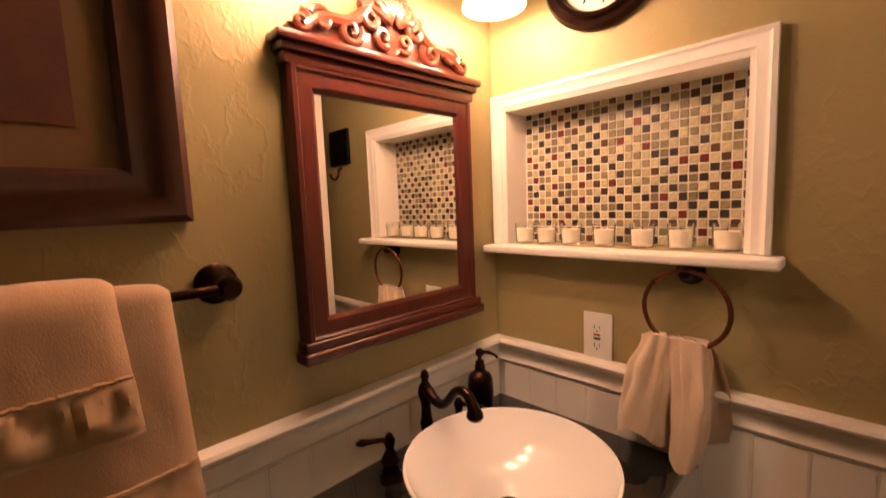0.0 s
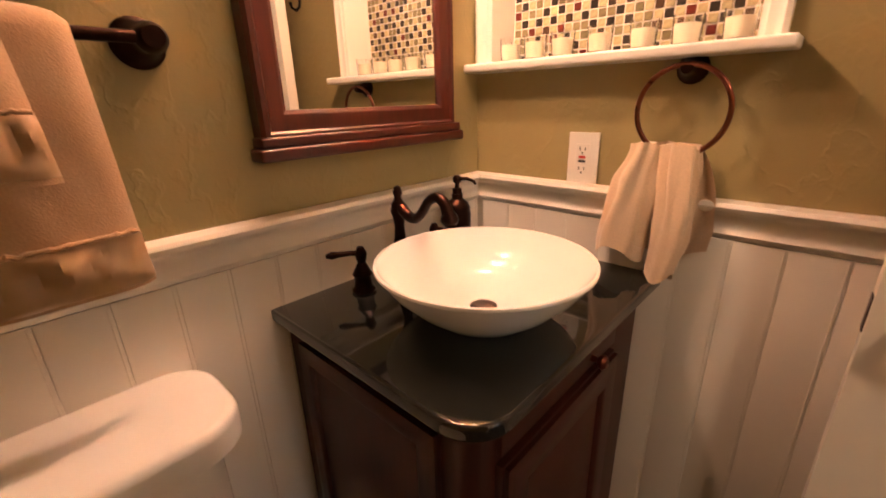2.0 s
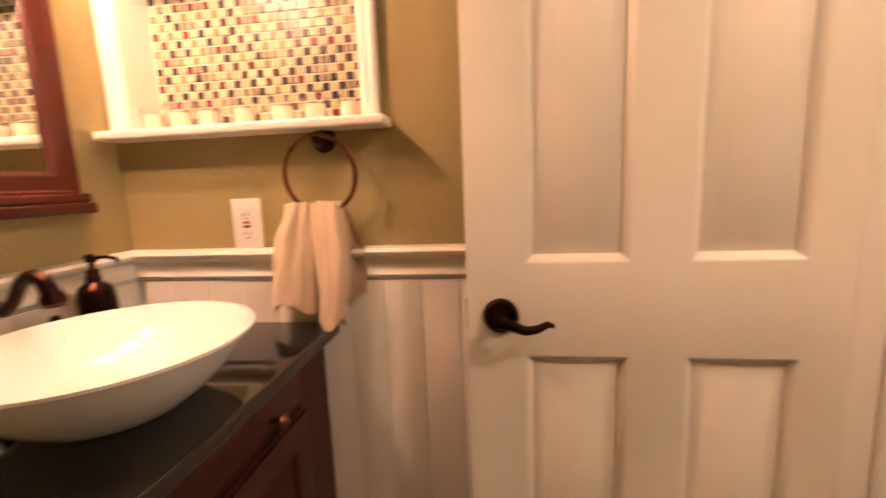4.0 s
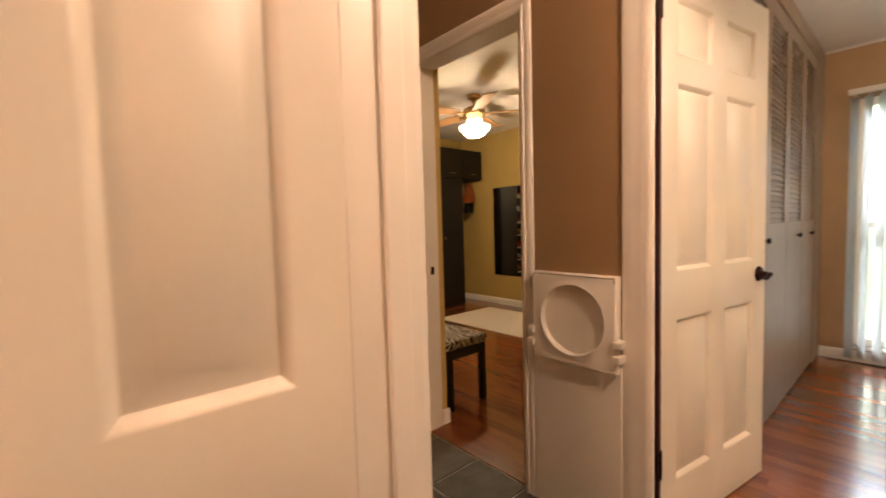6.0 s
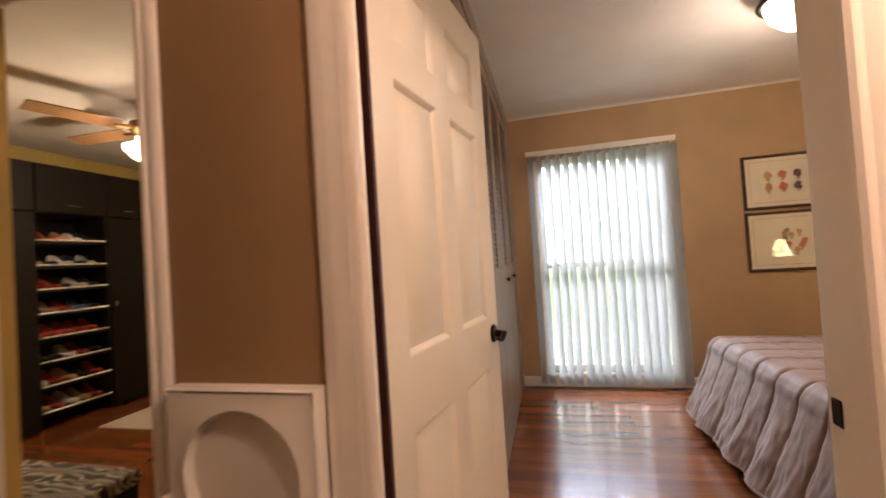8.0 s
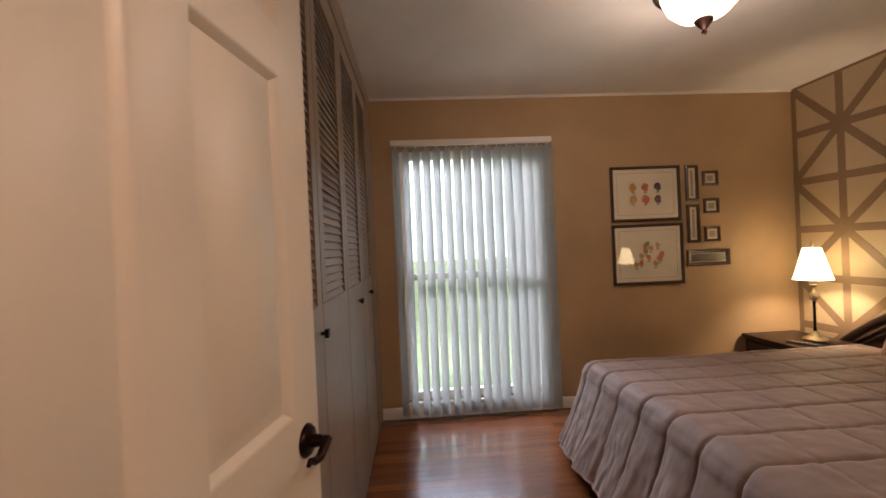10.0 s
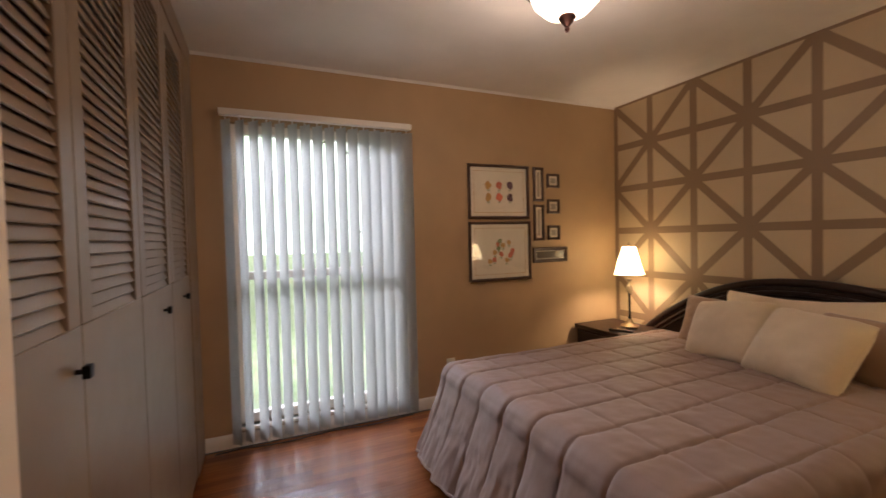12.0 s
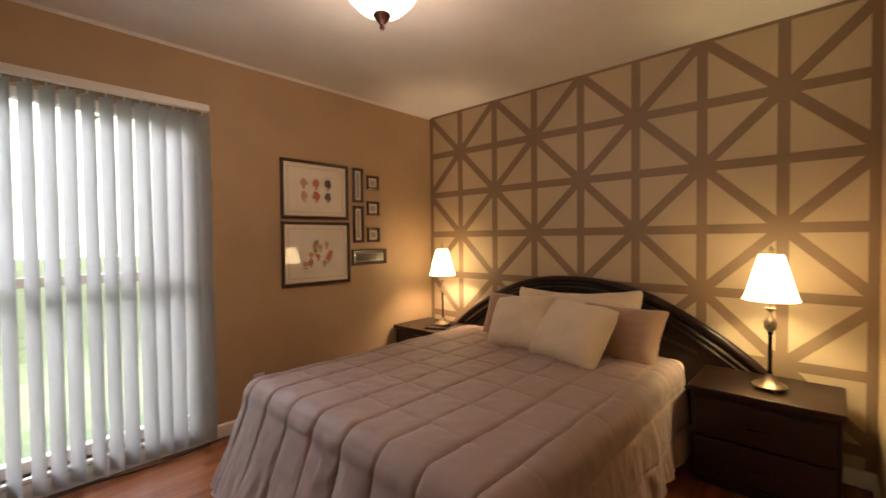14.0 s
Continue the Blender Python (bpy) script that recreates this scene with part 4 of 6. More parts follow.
part("column", lathe([(0, 0), (0.026, 0), (0.026, 0.006), (0.018, 0.014), (0.013, 0.024), (0.012, 0.06), (0.015, 0.075), (0.012, 0.085), (0.010, 0.11), (0.013, 0.13),
                      (0.017, 0.142), (0.014, 0.158), (0.009, 0.165), (0.007, 0.172), (0.010, 0.180), (0.0065, 0.192), (0, 0.196)], 22), BRONZE, fc)
CTRL = [(0.010, 0, 0.150), (0.030, -0.003, 0.139), (0.055, -0.006, 0.136), (0.080, -0.010, 0.153), (0.102, -0.014, 0.178), (0.125, -0.017, 0.190), (0.145, -0.020, 0.186), (0.157, -0.022, 0.172), (0.161, -0.023, 0.158)]
pts = []
for i in range(25):
    q = i / 24 * (len(CTRL) - 1)
    k = min(int(q), len(CTRL) - 2)
    f_ = q - k
    p0, p1, p2, p3 = (Vector(CTRL[max(0, min(len(CTRL) - 1, k + o_))]) for o_ in (-1, 0, 1, 2))
    pts.append(0.5 * ((2 * p1) + (p2 - p0) * f_ + (2 * p0 - 5 * p1 + 4 * p2 - p3) * f_ ** 2 + (3 * p1 - p0 - 3 * p2 + p3) * f_ ** 3))
part("spout", tube(pts, [0.0125 - 0.0035 * math.sin(i / 24 * 3.14) for i in range(25)], 14), BRONZE, fc)
e = pts[-1]
part("aerator", lathe([(0.010, 0.012), (0.015, 0.004), (0.0165, -0.004), (0.013, -0.010), (0, -0.010)], 20, m=pose(e[0] + 0.002, e[1], e[2])), BRONZE, fc)


def tap(where, ang, name="tap_handle"):
    th = thing(name, where, "oil-rubbed bronze lever tap handle beside the sink", "faucet handle", "tap handles", ang)
    part("base", lathe([(0, 0), (0.024, 0), (0.024, 0.005), (0.018, 0.012), (0.017, 0.03), (0.020, 0.036), (0.014, 0.048), (0.008, 0.06), (0.011, 0.072), (0.012, 0.080), (0.006, 0.092), (0, 0.093)], 22), BRONZE, th)
    part("lever", tube([(-0.004, 0, 0.079), (0.02, 0, 0.080), (0.04, 0, 0.079), (0.055, 0, 0.078), (0.066, 0, 0.077)], [0.006, 0.005, 0.0055, 0.008, 0.004], 12), BRONZE, th)
    return th


tap((-0.655, 0.462, 0.8255), 0).matrix_basis = pose(-0.655, 0.462, 0.8255, 0, 0, 232)
tap((-0.655, 0.665, 0.8255), 0).matrix_basis = pose(-0.655, 0.668, 0.8255, 0, 0, 20)

sd = thing("soap_dispenser", (-0.658, 0.752, 0.8255), "dark bronze soap dispenser with pump", "soap dispenser")
part("bottle", lathe([(0, 0), (0.030, 0), (0.032, 0.004), (0.032, 0.10), (0.030, 0.108), (0.031, 0.112), (0.026, 0.124), (0.016, 0.132), (0.013, 0.134), (0.013, 0.146), (0, 0.146)], 28), BRONZE, sd)
bm = lathe([(0, 0.146), (0.011, 0.146), (0.011, 0.158), (0.005, 0.160), (0.005, 0.172), (0.010, 0.173), (0.010, 0.184), (0.006, 0.189), (0, 0.189)], 18)
tube([(0.0, 0, 0.181), (0.022, 0.010, 0.182), (0.037, 0.017, 0.176), (0.041, 0.019, 0.169)], [0.005, 0.004, 0.0033, 0.003], 10, bm)
part("pump", bm, BRONZE, sd)

# ---- toilet ----
tl = thing("toilet", (-0.731, -0.105, 0), "white porcelain toilet with its tank against the panelling", "toilet")


def soft_box(x0, x1, y0, y1, z0, z1, rad, back=True):
    own = bmesh.new()
    bmesh.ops.create_cube(own, size=1)
    bmesh.ops.transform(own, matrix=Matrix.LocRotScale(((x0 + x1) / 2, (y0 + y1) / 2, (z0 + z1) / 2), None, (x1 - x0, y1 - y0, z1 - z0)), verts=own.verts)
    up = [e for e in own.edges if abs(e.verts[0].co.z - e.verts[1].co.z) > 0.5 * (z1 - z0) and (back or max(e.verts[0].co.x, e.verts[1].co.x) > (x0 + x1) / 2)]
    bmesh.ops.bevel(own, geom=up, offset=rad, segments=8, profile=0.5, affect="EDGES")
    top = [e for e in own.edges if min(e.verts[0].co.z, e.verts[1].co.z) > z1 - 1e-5]
    bmesh.ops.bevel(own, geom=top, offset=min(0.014, (z1 - z0) * 0.45), segments=4, profile=0.5, affect="EDGES")
    return own


part("tank", soft_box(0.012, 0.185, -0.235, 0.245, 0.38, 0.742, 0.05, False), PORCELAIN, tl)
part("tank_lid", soft_box(0.002, 0.205, -0.25, 0.278, 0.738, 0.785, 0.07), PORCELAIN, tl)
bm = lathe([(0, 0.0), (0.12, 0.0), (0.125, 0.02), (0.105, 0.12), (0.12, 0.24), (0.175, 0.35), (0.185, 0.385), (0.14, 0.39), (0.11, 0.30), (0, 0.22)], 40)
bmesh.ops.transform(bm, matrix=Matrix.LocRotScale((0.42, 0, 0), None, (1.28, 1, 1)), verts=bm.verts)
part("bowl", bm, PORCELAIN, tl)
part("foot", box(0.03, 0.4, -0.10, 0.10, 0, 0.37, 0.03, 4), PORCELAIN, tl)
bm = lathe([(0, 0.392), (0.186, 0.392), (0.192, 0.398), (0.188, 0.412), (0.12, 0.418), (0, 0.418)], 40)
bmesh.ops.transform(bm, matrix=Matrix.LocRotScale((0.42, 0, 0), None, (1.28, 1, 1)), verts=bm.verts)
part("seat_lid", bm, PLASTIC, tl)
part("flush_lever", tube([(0.185, -0.17, 0.66), (0.205, -0.17, 0.66), (0.21, -0.10, 0.655)], 0.007, 10), CHROME, tl)


# ---- louvred doors ----
def louver_door(name, w, h, slats, label, group, mat=None, zsplit=1.10, stile=0.065, tilt=68):
    """x 0..w, face at y = 0 looking along -y."""
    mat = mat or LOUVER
    th = thing(name, (0, 0, 0), label, "louvred door", group)
    for x0, x1 in ((0, stile), (w - stile, w)):
        part("stile", box(x0, x1, 0, 0.028, zsplit, h, 0.002, 1), mat, th)
    for z0, z1 in ((h - 0.09, h),):
        part("rail", box(stile, w - stile, 0.001, 0.027, z0, z1, 0.002, 1), mat, th)
    part("lower_panel", box(0, w, 0, 0.028, 0, zsplit, 0.002, 1), mat, th)
    n = slats
    pitch = (h - 0.09 - zsplit) / n
    me = finish("slat", join(None, box(stile - 0.003, w - stile + 0.003, -0.021, 0.021, -0.003, 0.003, 0.002, 1), pose(0, 0, 0, tilt)), mat)
    for k in range(n):
        ob = part("slat", me, None, th)
        ob.matrix_basis = pose(0, 0.014, zsplit + (k + 0.5) * pitch)
    return th


def closet_knob(x, y, z):
    th = thing("closet_knob", (x, y, z), "dark square closet door knob", "knob", "closet knobs")
    part("stem", lathe([(0, 0), (0.006, 0), (0.005, 0.014), (0, 0.014)], 12, m=pose(0, 0, 0, 90)), BLACKMET, th)
    part("head", box(-0.014, 0.014, -0.028, -0.013, -0.014, 0.014, 0.004, 2), BLACKMET, th)


CP, CE = 0.4967, 4.70
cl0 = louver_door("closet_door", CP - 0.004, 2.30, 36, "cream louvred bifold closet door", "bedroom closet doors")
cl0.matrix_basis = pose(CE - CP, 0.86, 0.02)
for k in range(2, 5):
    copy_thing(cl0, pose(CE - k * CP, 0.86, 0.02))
for x, z in ((3.165, 1.03), (4.02, 1.03), (4.48, 1.03)):
    closet_knob(x, 0.8595, z)
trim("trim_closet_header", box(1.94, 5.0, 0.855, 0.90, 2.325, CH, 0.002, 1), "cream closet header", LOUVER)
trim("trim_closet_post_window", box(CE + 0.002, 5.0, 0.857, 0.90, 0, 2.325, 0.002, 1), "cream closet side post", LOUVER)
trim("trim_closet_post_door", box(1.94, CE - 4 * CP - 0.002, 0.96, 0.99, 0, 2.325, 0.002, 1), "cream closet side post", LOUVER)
trim("trim_closet_track", box(2.72, CE, 0.872, 0.90, 0.0, 0.012), "metal floor track of the closet doors", PEWTER)
# slim strip added to carry the bright line of window light
trim("trim_ceiling_cove", extrude_profile([(0, 0), (0, -0.016), (0.004, -0.016), (0.012, -0.006), (0.016, 0)], (5.0, 0.855, CH), (5.0, -2.52, CH), (-1, 0, 0)), "thin ceiling-paint strip added for the line of window light", CEIL)

hd = louver_door("hall_closet_door", 0.735, 2.045, 44, "cream louvred hallway closet door", "", CLOSET_PAINT, 1.06, 0.085, 50)
hd.matrix_basis = pose(1.055, 2.222, 0.012)
closet_knob(1.44, 2.2215, 0.995)
_bm = box(1.00, 1.055, 2.199, 2.215, 0, 2.12, 0.003, 1)
box(1.793, 1.85, 2.199, 2.215, 0, 2.12, 0.003, 1, _bm)
box(1.055, 1.793, 2.199, 2.215, 2.062, 2.12, 0.003, 1, _bm)
trim("trim_hall_closet_casing", _bm, "white closet door casing")

# ---- hall: half-height white panel and round-recess hatch between the doorways ----
trim("trim_hall_wainscot", box(1.838, 1.852, 0.99, 1.362, 0.0, 0.66, 0.003, 1), "white half-height wall panel")
ht = thing("wall_hatch", (1.852, 1.172, 0.627), "white moulded wall hatch with a round recess", "wall hatch")
bm = bmesh.new()
x_face, x_rec = -0.040, -0.022
hw, hh, cz, rr = 0.174, 0.170, 0.166, 0.133
n = 64
prev = None
rings = []
for rad, x in ((None, x_face), (rr + 0.010, x_face), (rr + 0.006, x_face - 0.002), (rr, x_face - 0.002), (rr - 0.006, x_rec), (0.0, x_rec + 0.002)):
    ring = []
    if rad == 0.0:
        ring = [bm.verts.new((x, 0, cz))]
    else:
        for k in range(n):
            a = 2 * math.pi * k / n
            c, s = math.cos(a), math.sin(a)
            if rad is None:
                q = min((hw - 0.004) / max(abs(c), 1e-6), (hh - 0.004) / max(abs(s), 1e-6))
                ring.append(bm.verts.new((x, q * c, cz + q * s)))
            else:
                ring.append(bm.verts.new((x, rad * c, cz + rad * s)))
    rings.append(ring)
for a, b in zip(rings, rings[1:]):
    for k in range(n):
        if len(b) == 1:
            bm.faces.new((a[k], a[(k + 1) % n], b[0]))
        else:
            bm.faces.new((a[k], a[(k + 1) % n], b[(k + 1) % n], b[k]))
part("recessed_panel", bm, WHITE, ht)
part("panel_edge", picture_moulding([(0, 0.0), (0, -0.036), (0.004, -0.040), (0.006, -0.034), (0.006, 0.0)], -hw, hw, 0, 2 * hh), WHITE, ht)
for y in (-0.180, 0.180):
    for z in (0.055, 0.105):
        part("catch", box(-0.052, -0.004, y - 0.015, y + 0.015, z - 0.013, z + 0.013, 0.004, 2), WHITE, ht, "small white plastic catch")
part("strike_plate", box(-0.012, 0.012, -0.0025, 0, -0.022, 0.022, 0.001, 1), BLACKMET, tagged(thing("strike_plate_set", (1.925, 2.1118, 0.908), "dark strike plate on the door jamb", "strike plate")))
_sp = thing("strike_plate_set", (1.925, 0.1255, 0.91), "dark strike plate on the bedroom door jamb", "strike plate")
part("strike_plate", box(-0.012, 0.012, 0, 0.0025, -0.022, 0.022, 0.001, 1), BLACKMET, _sp)

# ---- bedroom window and vertical blinds ----
win = tagged(thing("window_1", (5.0, 0.1, 0.12), "tall white-framed window behind vertical blinds", "window"), kind="structure")
bm = bmesh.new()
for a in ((-0.56, -0.50, 0, 1.92), (0.50, 0.56, 0, 1.92), (-0.50, 0.50, 0, 0.06), (-0.50, 0.50, 1.86, 1.92)):
    box(0.045, 0.105, *a, 0.004, 1, bm)
part("window_frame", bm, WHITE, win)
part("meeting_rail", box(0.05, 0.10, -0.50, 0.50, 0.925, 0.975, 0.004, 1), WHITE, win)
part("window_sill", box(-0.02, 0.045, -0.585, 0.585, -0.022, 0.0, 0.004, 2), WHITE, win)
for z0, z1 in ((0.06, 0.925), (0.975, 1.86)):
    p_ = part("pane", box(0.072, 0.077, -0.50, 0.50, z0, z1), PANE, win, "clear window glass")
    p_.visible_shadow = False
bl = thing("vertical_blinds", (4.935, 0.1, 2.045), "white vertical blinds with half-turned vanes", "blinds")
part("head_rail", box(-0.022, 0.022, -0.61, 0.61, 0.015, 0.055, 0.003, 1), WHITE, bl, "white head rail")
NV = 16
for k in range(NV):
    y = 0.575 - k * (1.15 / (NV - 1))
    ang = -52 - 3 * math.sin(k * 1.7) + (0 if k < 11 else (k - 10) * 3)
    bm = bmesh.new()
    cols = 6
    lines = []
    for i in range(cols + 1):
        u = i / cols - 0.5
        x, yy = 0.010 * (1 - (2 * u) ** 2), u * 0.089
        lines.append([bm.verts.new((x, yy, z)) for z in (-0.005, -0.5, -1.0, -1.5, -2.015)])
    for a, b in zip(lines, lines[1:]):
        for i in range(4):
            bm.faces.new((a[i], b[i], b[i + 1], a[i + 1]))
    bmesh.ops.solidify(bm, geom=bm.faces[:], thickness=0.0012)
    v_ = part("vane", bm, VANE, bl)
    v_.matrix_basis = pose(0, y, 0, 0.25 * math.sin(k * 2.1), 0, ang)
    part("carrier", tube([(0, y, 0.018), (0, y, -0.008)], 0.004, 8), PLASTIC, bl)
for s in (-0.04, 0.04):
    part("bead_chain", tube([(0.0, 0.575 - i * 1.15 / 60, -1.998 - 0.012 * abs(math.sin(i / 60 * 15 * math.pi))) for i in range(61)], 0.0016, 6), PLASTIC, bl).matrix_basis = pose(s * 0.6, 0, 0)


# ---- pictures on the bedroom's window wall (y runs along the wall) ----
BOTANIC = []
for nm, c in (("plum", (0.12, 0.05, 0.06)), ("coral", (0.55, 0.13, 0.06)), ("ochre", (0.50, 0.26, 0.07)), ("sage", (0.20, 0.22, 0.09))):
    _m = Mat("print_ink_" + nm, c, 0.7)
    _m.base(_m.ramp(_m.noise(90, 4), [(0.3, dim(c, 0.7)), (0.7, dim(c, 1.35))]))
    BOTANIC.append(_m.m)
FRAMEWOOD = wood("dark_frame_wood", (0.030, 0.014, 0.008), (0.085, 0.038, 0.018), 0.35, 2, 6, 0.2, 0.0)
GREYPHOTO = Mat("grey_photo_paper", (0.34, 0.29, 0.22), 0.45).m


def wall_frame(name, y0, y1, z0, z1, edge, label, art, group=""):
    th = thing(name, (4.9995, (y0 + y1) / 2, z0), label, "picture", group)
    w, h = (y1 - y0) / 2, z1 - z0
    fr = picture_moulding([(0, 0), (0, -0.018), (edge * 0.3, -0.022), (edge * 0.8, -0.017), (edge, -0.012), (edge, 0)], -w, w, 0, h)
    part("frame", fr, FRAMEWOOD, th, "dark wooden frame")
    i = edge * 0.95
    part("mat_board", box(-0.006, -0.002, -w + i, w - i, i, h - i), GREYPHOTO if art == "mirror" else PAPER, th)
    if art == "photo":
        part("photo", box(-0.0075, -0.006, -w + i + 0.018, w - i - 0.018, i + 0.018, h - i - 0.018), GREYPHOTO, th)
    if art == "mirror":
        part("photo", box(-0.0075, -0.006, -w + i + 0.012, w - i - 0.012, i + 0.012, h - i - 0.012), Mat("dim_photo", (0.10, 0.08, 0.06), 0.2).m, th)
    if art in ("six", "bunch"):
        rnd = random.Random(4 if art == "six" else 9)
        line = picture_moulding([(0, -0.006), (0, -0.0068), (0.003, -0.0068), (0.003, -0.006)], -w + i + 0.03, w - i - 0.03, i + 0.03, h - i - 0.03)
        part("border_line", line, BOTANIC[2], th)
        spots = [(-0.10 + 0.10 * (k % 3), h * (0.40 if k < 3 else 0.62)) for k in range(6)] if art == "six" else \
                [(rnd.uniform(-0.11, 0.12), h * rnd.uniform(0.30, 0.70)) for _ in range(13)]
        for q, (cy, czz) in enumerate(spots):
            bm = bmesh.new()
            R0 = 0.026 if art == "six" else 0.017
            for p in range(6):
                a = p * 1.05 + rnd.uniform(0, 1)
                rr_ = R0 * rnd.uniform(0.5, 0.75)
                own = lathe([(0, 0.0), (rr_, 0.0), (rr_ * 0.8, 0.0008), (0, 0.001)], 9)
                join(bm, own, pose(-0.006, cy + R0 * 0.6 * math.cos(a), czz + R0 * 0.7 * math.sin(a), 0, -90, 0))
            part("flower", bm, BOTANIC[q % 3 if art == "six" else (1, 2, 1, 2, 3)[q % 5]], th)
            p = [(-0.0065, cy + 0.004 * math.sin(u * 3), czz - R0 - 0.026 * u) for u in (0, 0.5, 1)]
            bm = tube(p, 0.0012, 5)
            for s in (-1, 1):
                join(bm, lathe([(0, 0), (0.006, 0), (0, 0.0007)], 8), pose(-0.006, cy + s * 0.007, czz - R0 - 0.014, 0, -90, 0))
            part("stem", bm, BOTANIC[3], th)
        gl = part("glass_pane", box(-0.0125, -0.0105, -w + i, w - i, i, h - i), PANE, th, "picture glass")
        gl.visible_shadow = False
    return th


wall_frame("botanical_print", -1.555, -0.990, 1.427, 1.860, 0.022, "framed botanical print of six flowers in dark wood", "six", "large framed prints")
wall_frame("botanical_print", -1.550, -0.988, 0.930, 1.405, 0.022, "framed botanical print of scattered coral flowers in dark wood", "bunch", "large framed prints").matrix_basis = pose(4.989, -1.269, 0.93, 0, 0, -2.1)
for z0, z1 in ((1.572, 1.856), (1.243, 1.545)):
    wall_frame("narrow_frame", -1.705, -1.604, z0, z1, 0.022, "narrow upright dark picture frame", "photo", "small picture frames")
for z0, z1 in ((1.690, 1.808), (1.470, 1.590), (1.246, 1.368)):
    wall_frame("square_frame", -1.870, -1.745, z0, z1, 0.020, "small square dark picture frame", "photo", "small picture frames")
wall_frame("landscape_frame", -1.943, -1.590, 1.056, 1.184, 0.026, "long low dark picture frame with a grey picture", "mirror", "small picture frames")

# ---- lattice painted on the accent wall: bands and diagonals ----
PX, PZ = 0.384, 0.3755
SW = 0.056


def band(a, b, w, d):
    a, b = Vector(a), Vector(b)
    t = (b - a).normalized()
    n_ = Vector((-t.y, t.x)) * w / 2
    vs = [a + n_, b + n_, b - n_, a - n_]
    lat = bmesh.new()
    lo_ = [lat.verts.new((v.x, -2.521, v.y)) for v in vs]
    hi_ = [lat.verts.new((v.x, -2.52 + d, v.y)) for v in vs]
    lat.faces.new(hi_)
    for k in range(4):
        lat.faces.new((lo_[k], lo_[(k + 1) % 4], hi_[(k + 1) % 4], hi_[k]))
    part("painted_band", lat, STRIPE, wall_bed_south)


XS = [5.0 - PX * i for i in range(9)]
ZS = [2.435 - PZ * j for j in range(7)]
for x in XS:
    x = max(1.94 + SW / 4, min(x, 5.0 - SW / 4))
    band((x, 0.09), (x, CH), SW, 0.0010)
for z in ZS:
    band((1.94, z), (5.0, z), SW if z < 2.4 else 0.03, 0.0014)
for i in range(8):
    for j in range(6):
        xa, xb, za, zb = XS[i], XS[i + 1], ZS[j], ZS[j + 1]
        if (i + j) % 2 == 0:
            band((xa, za), (xb, zb), SW, 0.0018)
        else:
            band((xa, zb), (xb, za), SW, 0.0022)

# ---- bed ----
bed = thing("bed", (3.53, -1.42, 0), "queen bed with dark arched headboard", "bed")
part("mattress", box(-0.77, 0.77, -1.03, 0.97, 0.28, 0.515, 0.06, 5), SHEET, bed, "mattress in an ivory sheet")
part("box_spring", box(-0.76, 0.76, -1.02, 0.96, 0.10, 0.275, 0.02, 2), SHEET, bed)
for x in (-0.7, 0.7):
    for y in (-0.95, 0.9):
        part("leg", lathe([(0, 0), (0.03, 0), (0.035, 0.1), (0, 0.1)], 14, m=pose(x, y, 0)), WALNUT, bed)


def arch_z(u):
    """Height of the headboard's upper edge for u in -1..1."""
    return 0.50 + 0.485 * math.cos(min(1, abs(u)) ** 1.15 * math.pi / 2) ** 0.92


hb = bmesh.new()
N = 60
HW = 1.135
fr_, bk_ = [], []
for k in range(N + 1):
    u = -1 + 2 * k / N
    fr_.append((hb.verts.new((u * HW - 0.04, -1.045, 0.12)), hb.verts.new((u * HW - 0.04, -1.045, arch_z(u) - 0.03))))
    bk_.append((hb.verts.new((u * HW - 0.04, -1.085, 0.12)), hb.verts.new((u * HW - 0.04, -1.085, arch_z(u) - 0.03))))
for k in range(N):
    hb.faces.new((fr_[k][0], fr_[k + 1][0], fr_[k + 1][1], fr_[k][1]))
    hb.faces.new((bk_[k][0], bk_[k + 1][0], bk_[k + 1][1], bk_[k][1]))
    hb.faces.new((fr_[k][1], fr_[k + 1][1], bk_[k + 1][1], bk_[k][1]))
    hb.faces.new((fr_[k][0], fr_[k + 1][0], bk_[k + 1][0], bk_[k][0]))
head = part("headboard", hb, WALNUT, bed, "dark walnut arched headboard")
for off, rad_, yy in ((0.0, 0.026, -1.045), (0.065, 0.014, -1.036), (0.105, 0.009, -1.038)):
    pts = []
    for k in range(N + 1):
        u = (-1 + 2 * k / N) * (1 - off * 0.6)
        pts.append((u * HW - 0.04, yy, arch_z(u) - 0.024 - off))
    part("arch_moulding", tube(pts, rad_, 10), WALNUT, head)
for s in (-1, 1):
    pts = [(-0.04 + s * (0.16 + 0.62 * t_), -1.036, 0.72 - 0.16 * t_ ** 1.6) for t_ in [i / 20 for i in range(21)]]
    part("arch_moulding", tube(pts, 0.009, 8), WALNUT, head)
    part("panel_moulding", box(-0.04 + s * 0.12 - 0.02, -0.04 + s * 0.12 + 0.02, -1.04, -1.028, 0.30, 0.80, 0.006, 2), WALNUT, head)

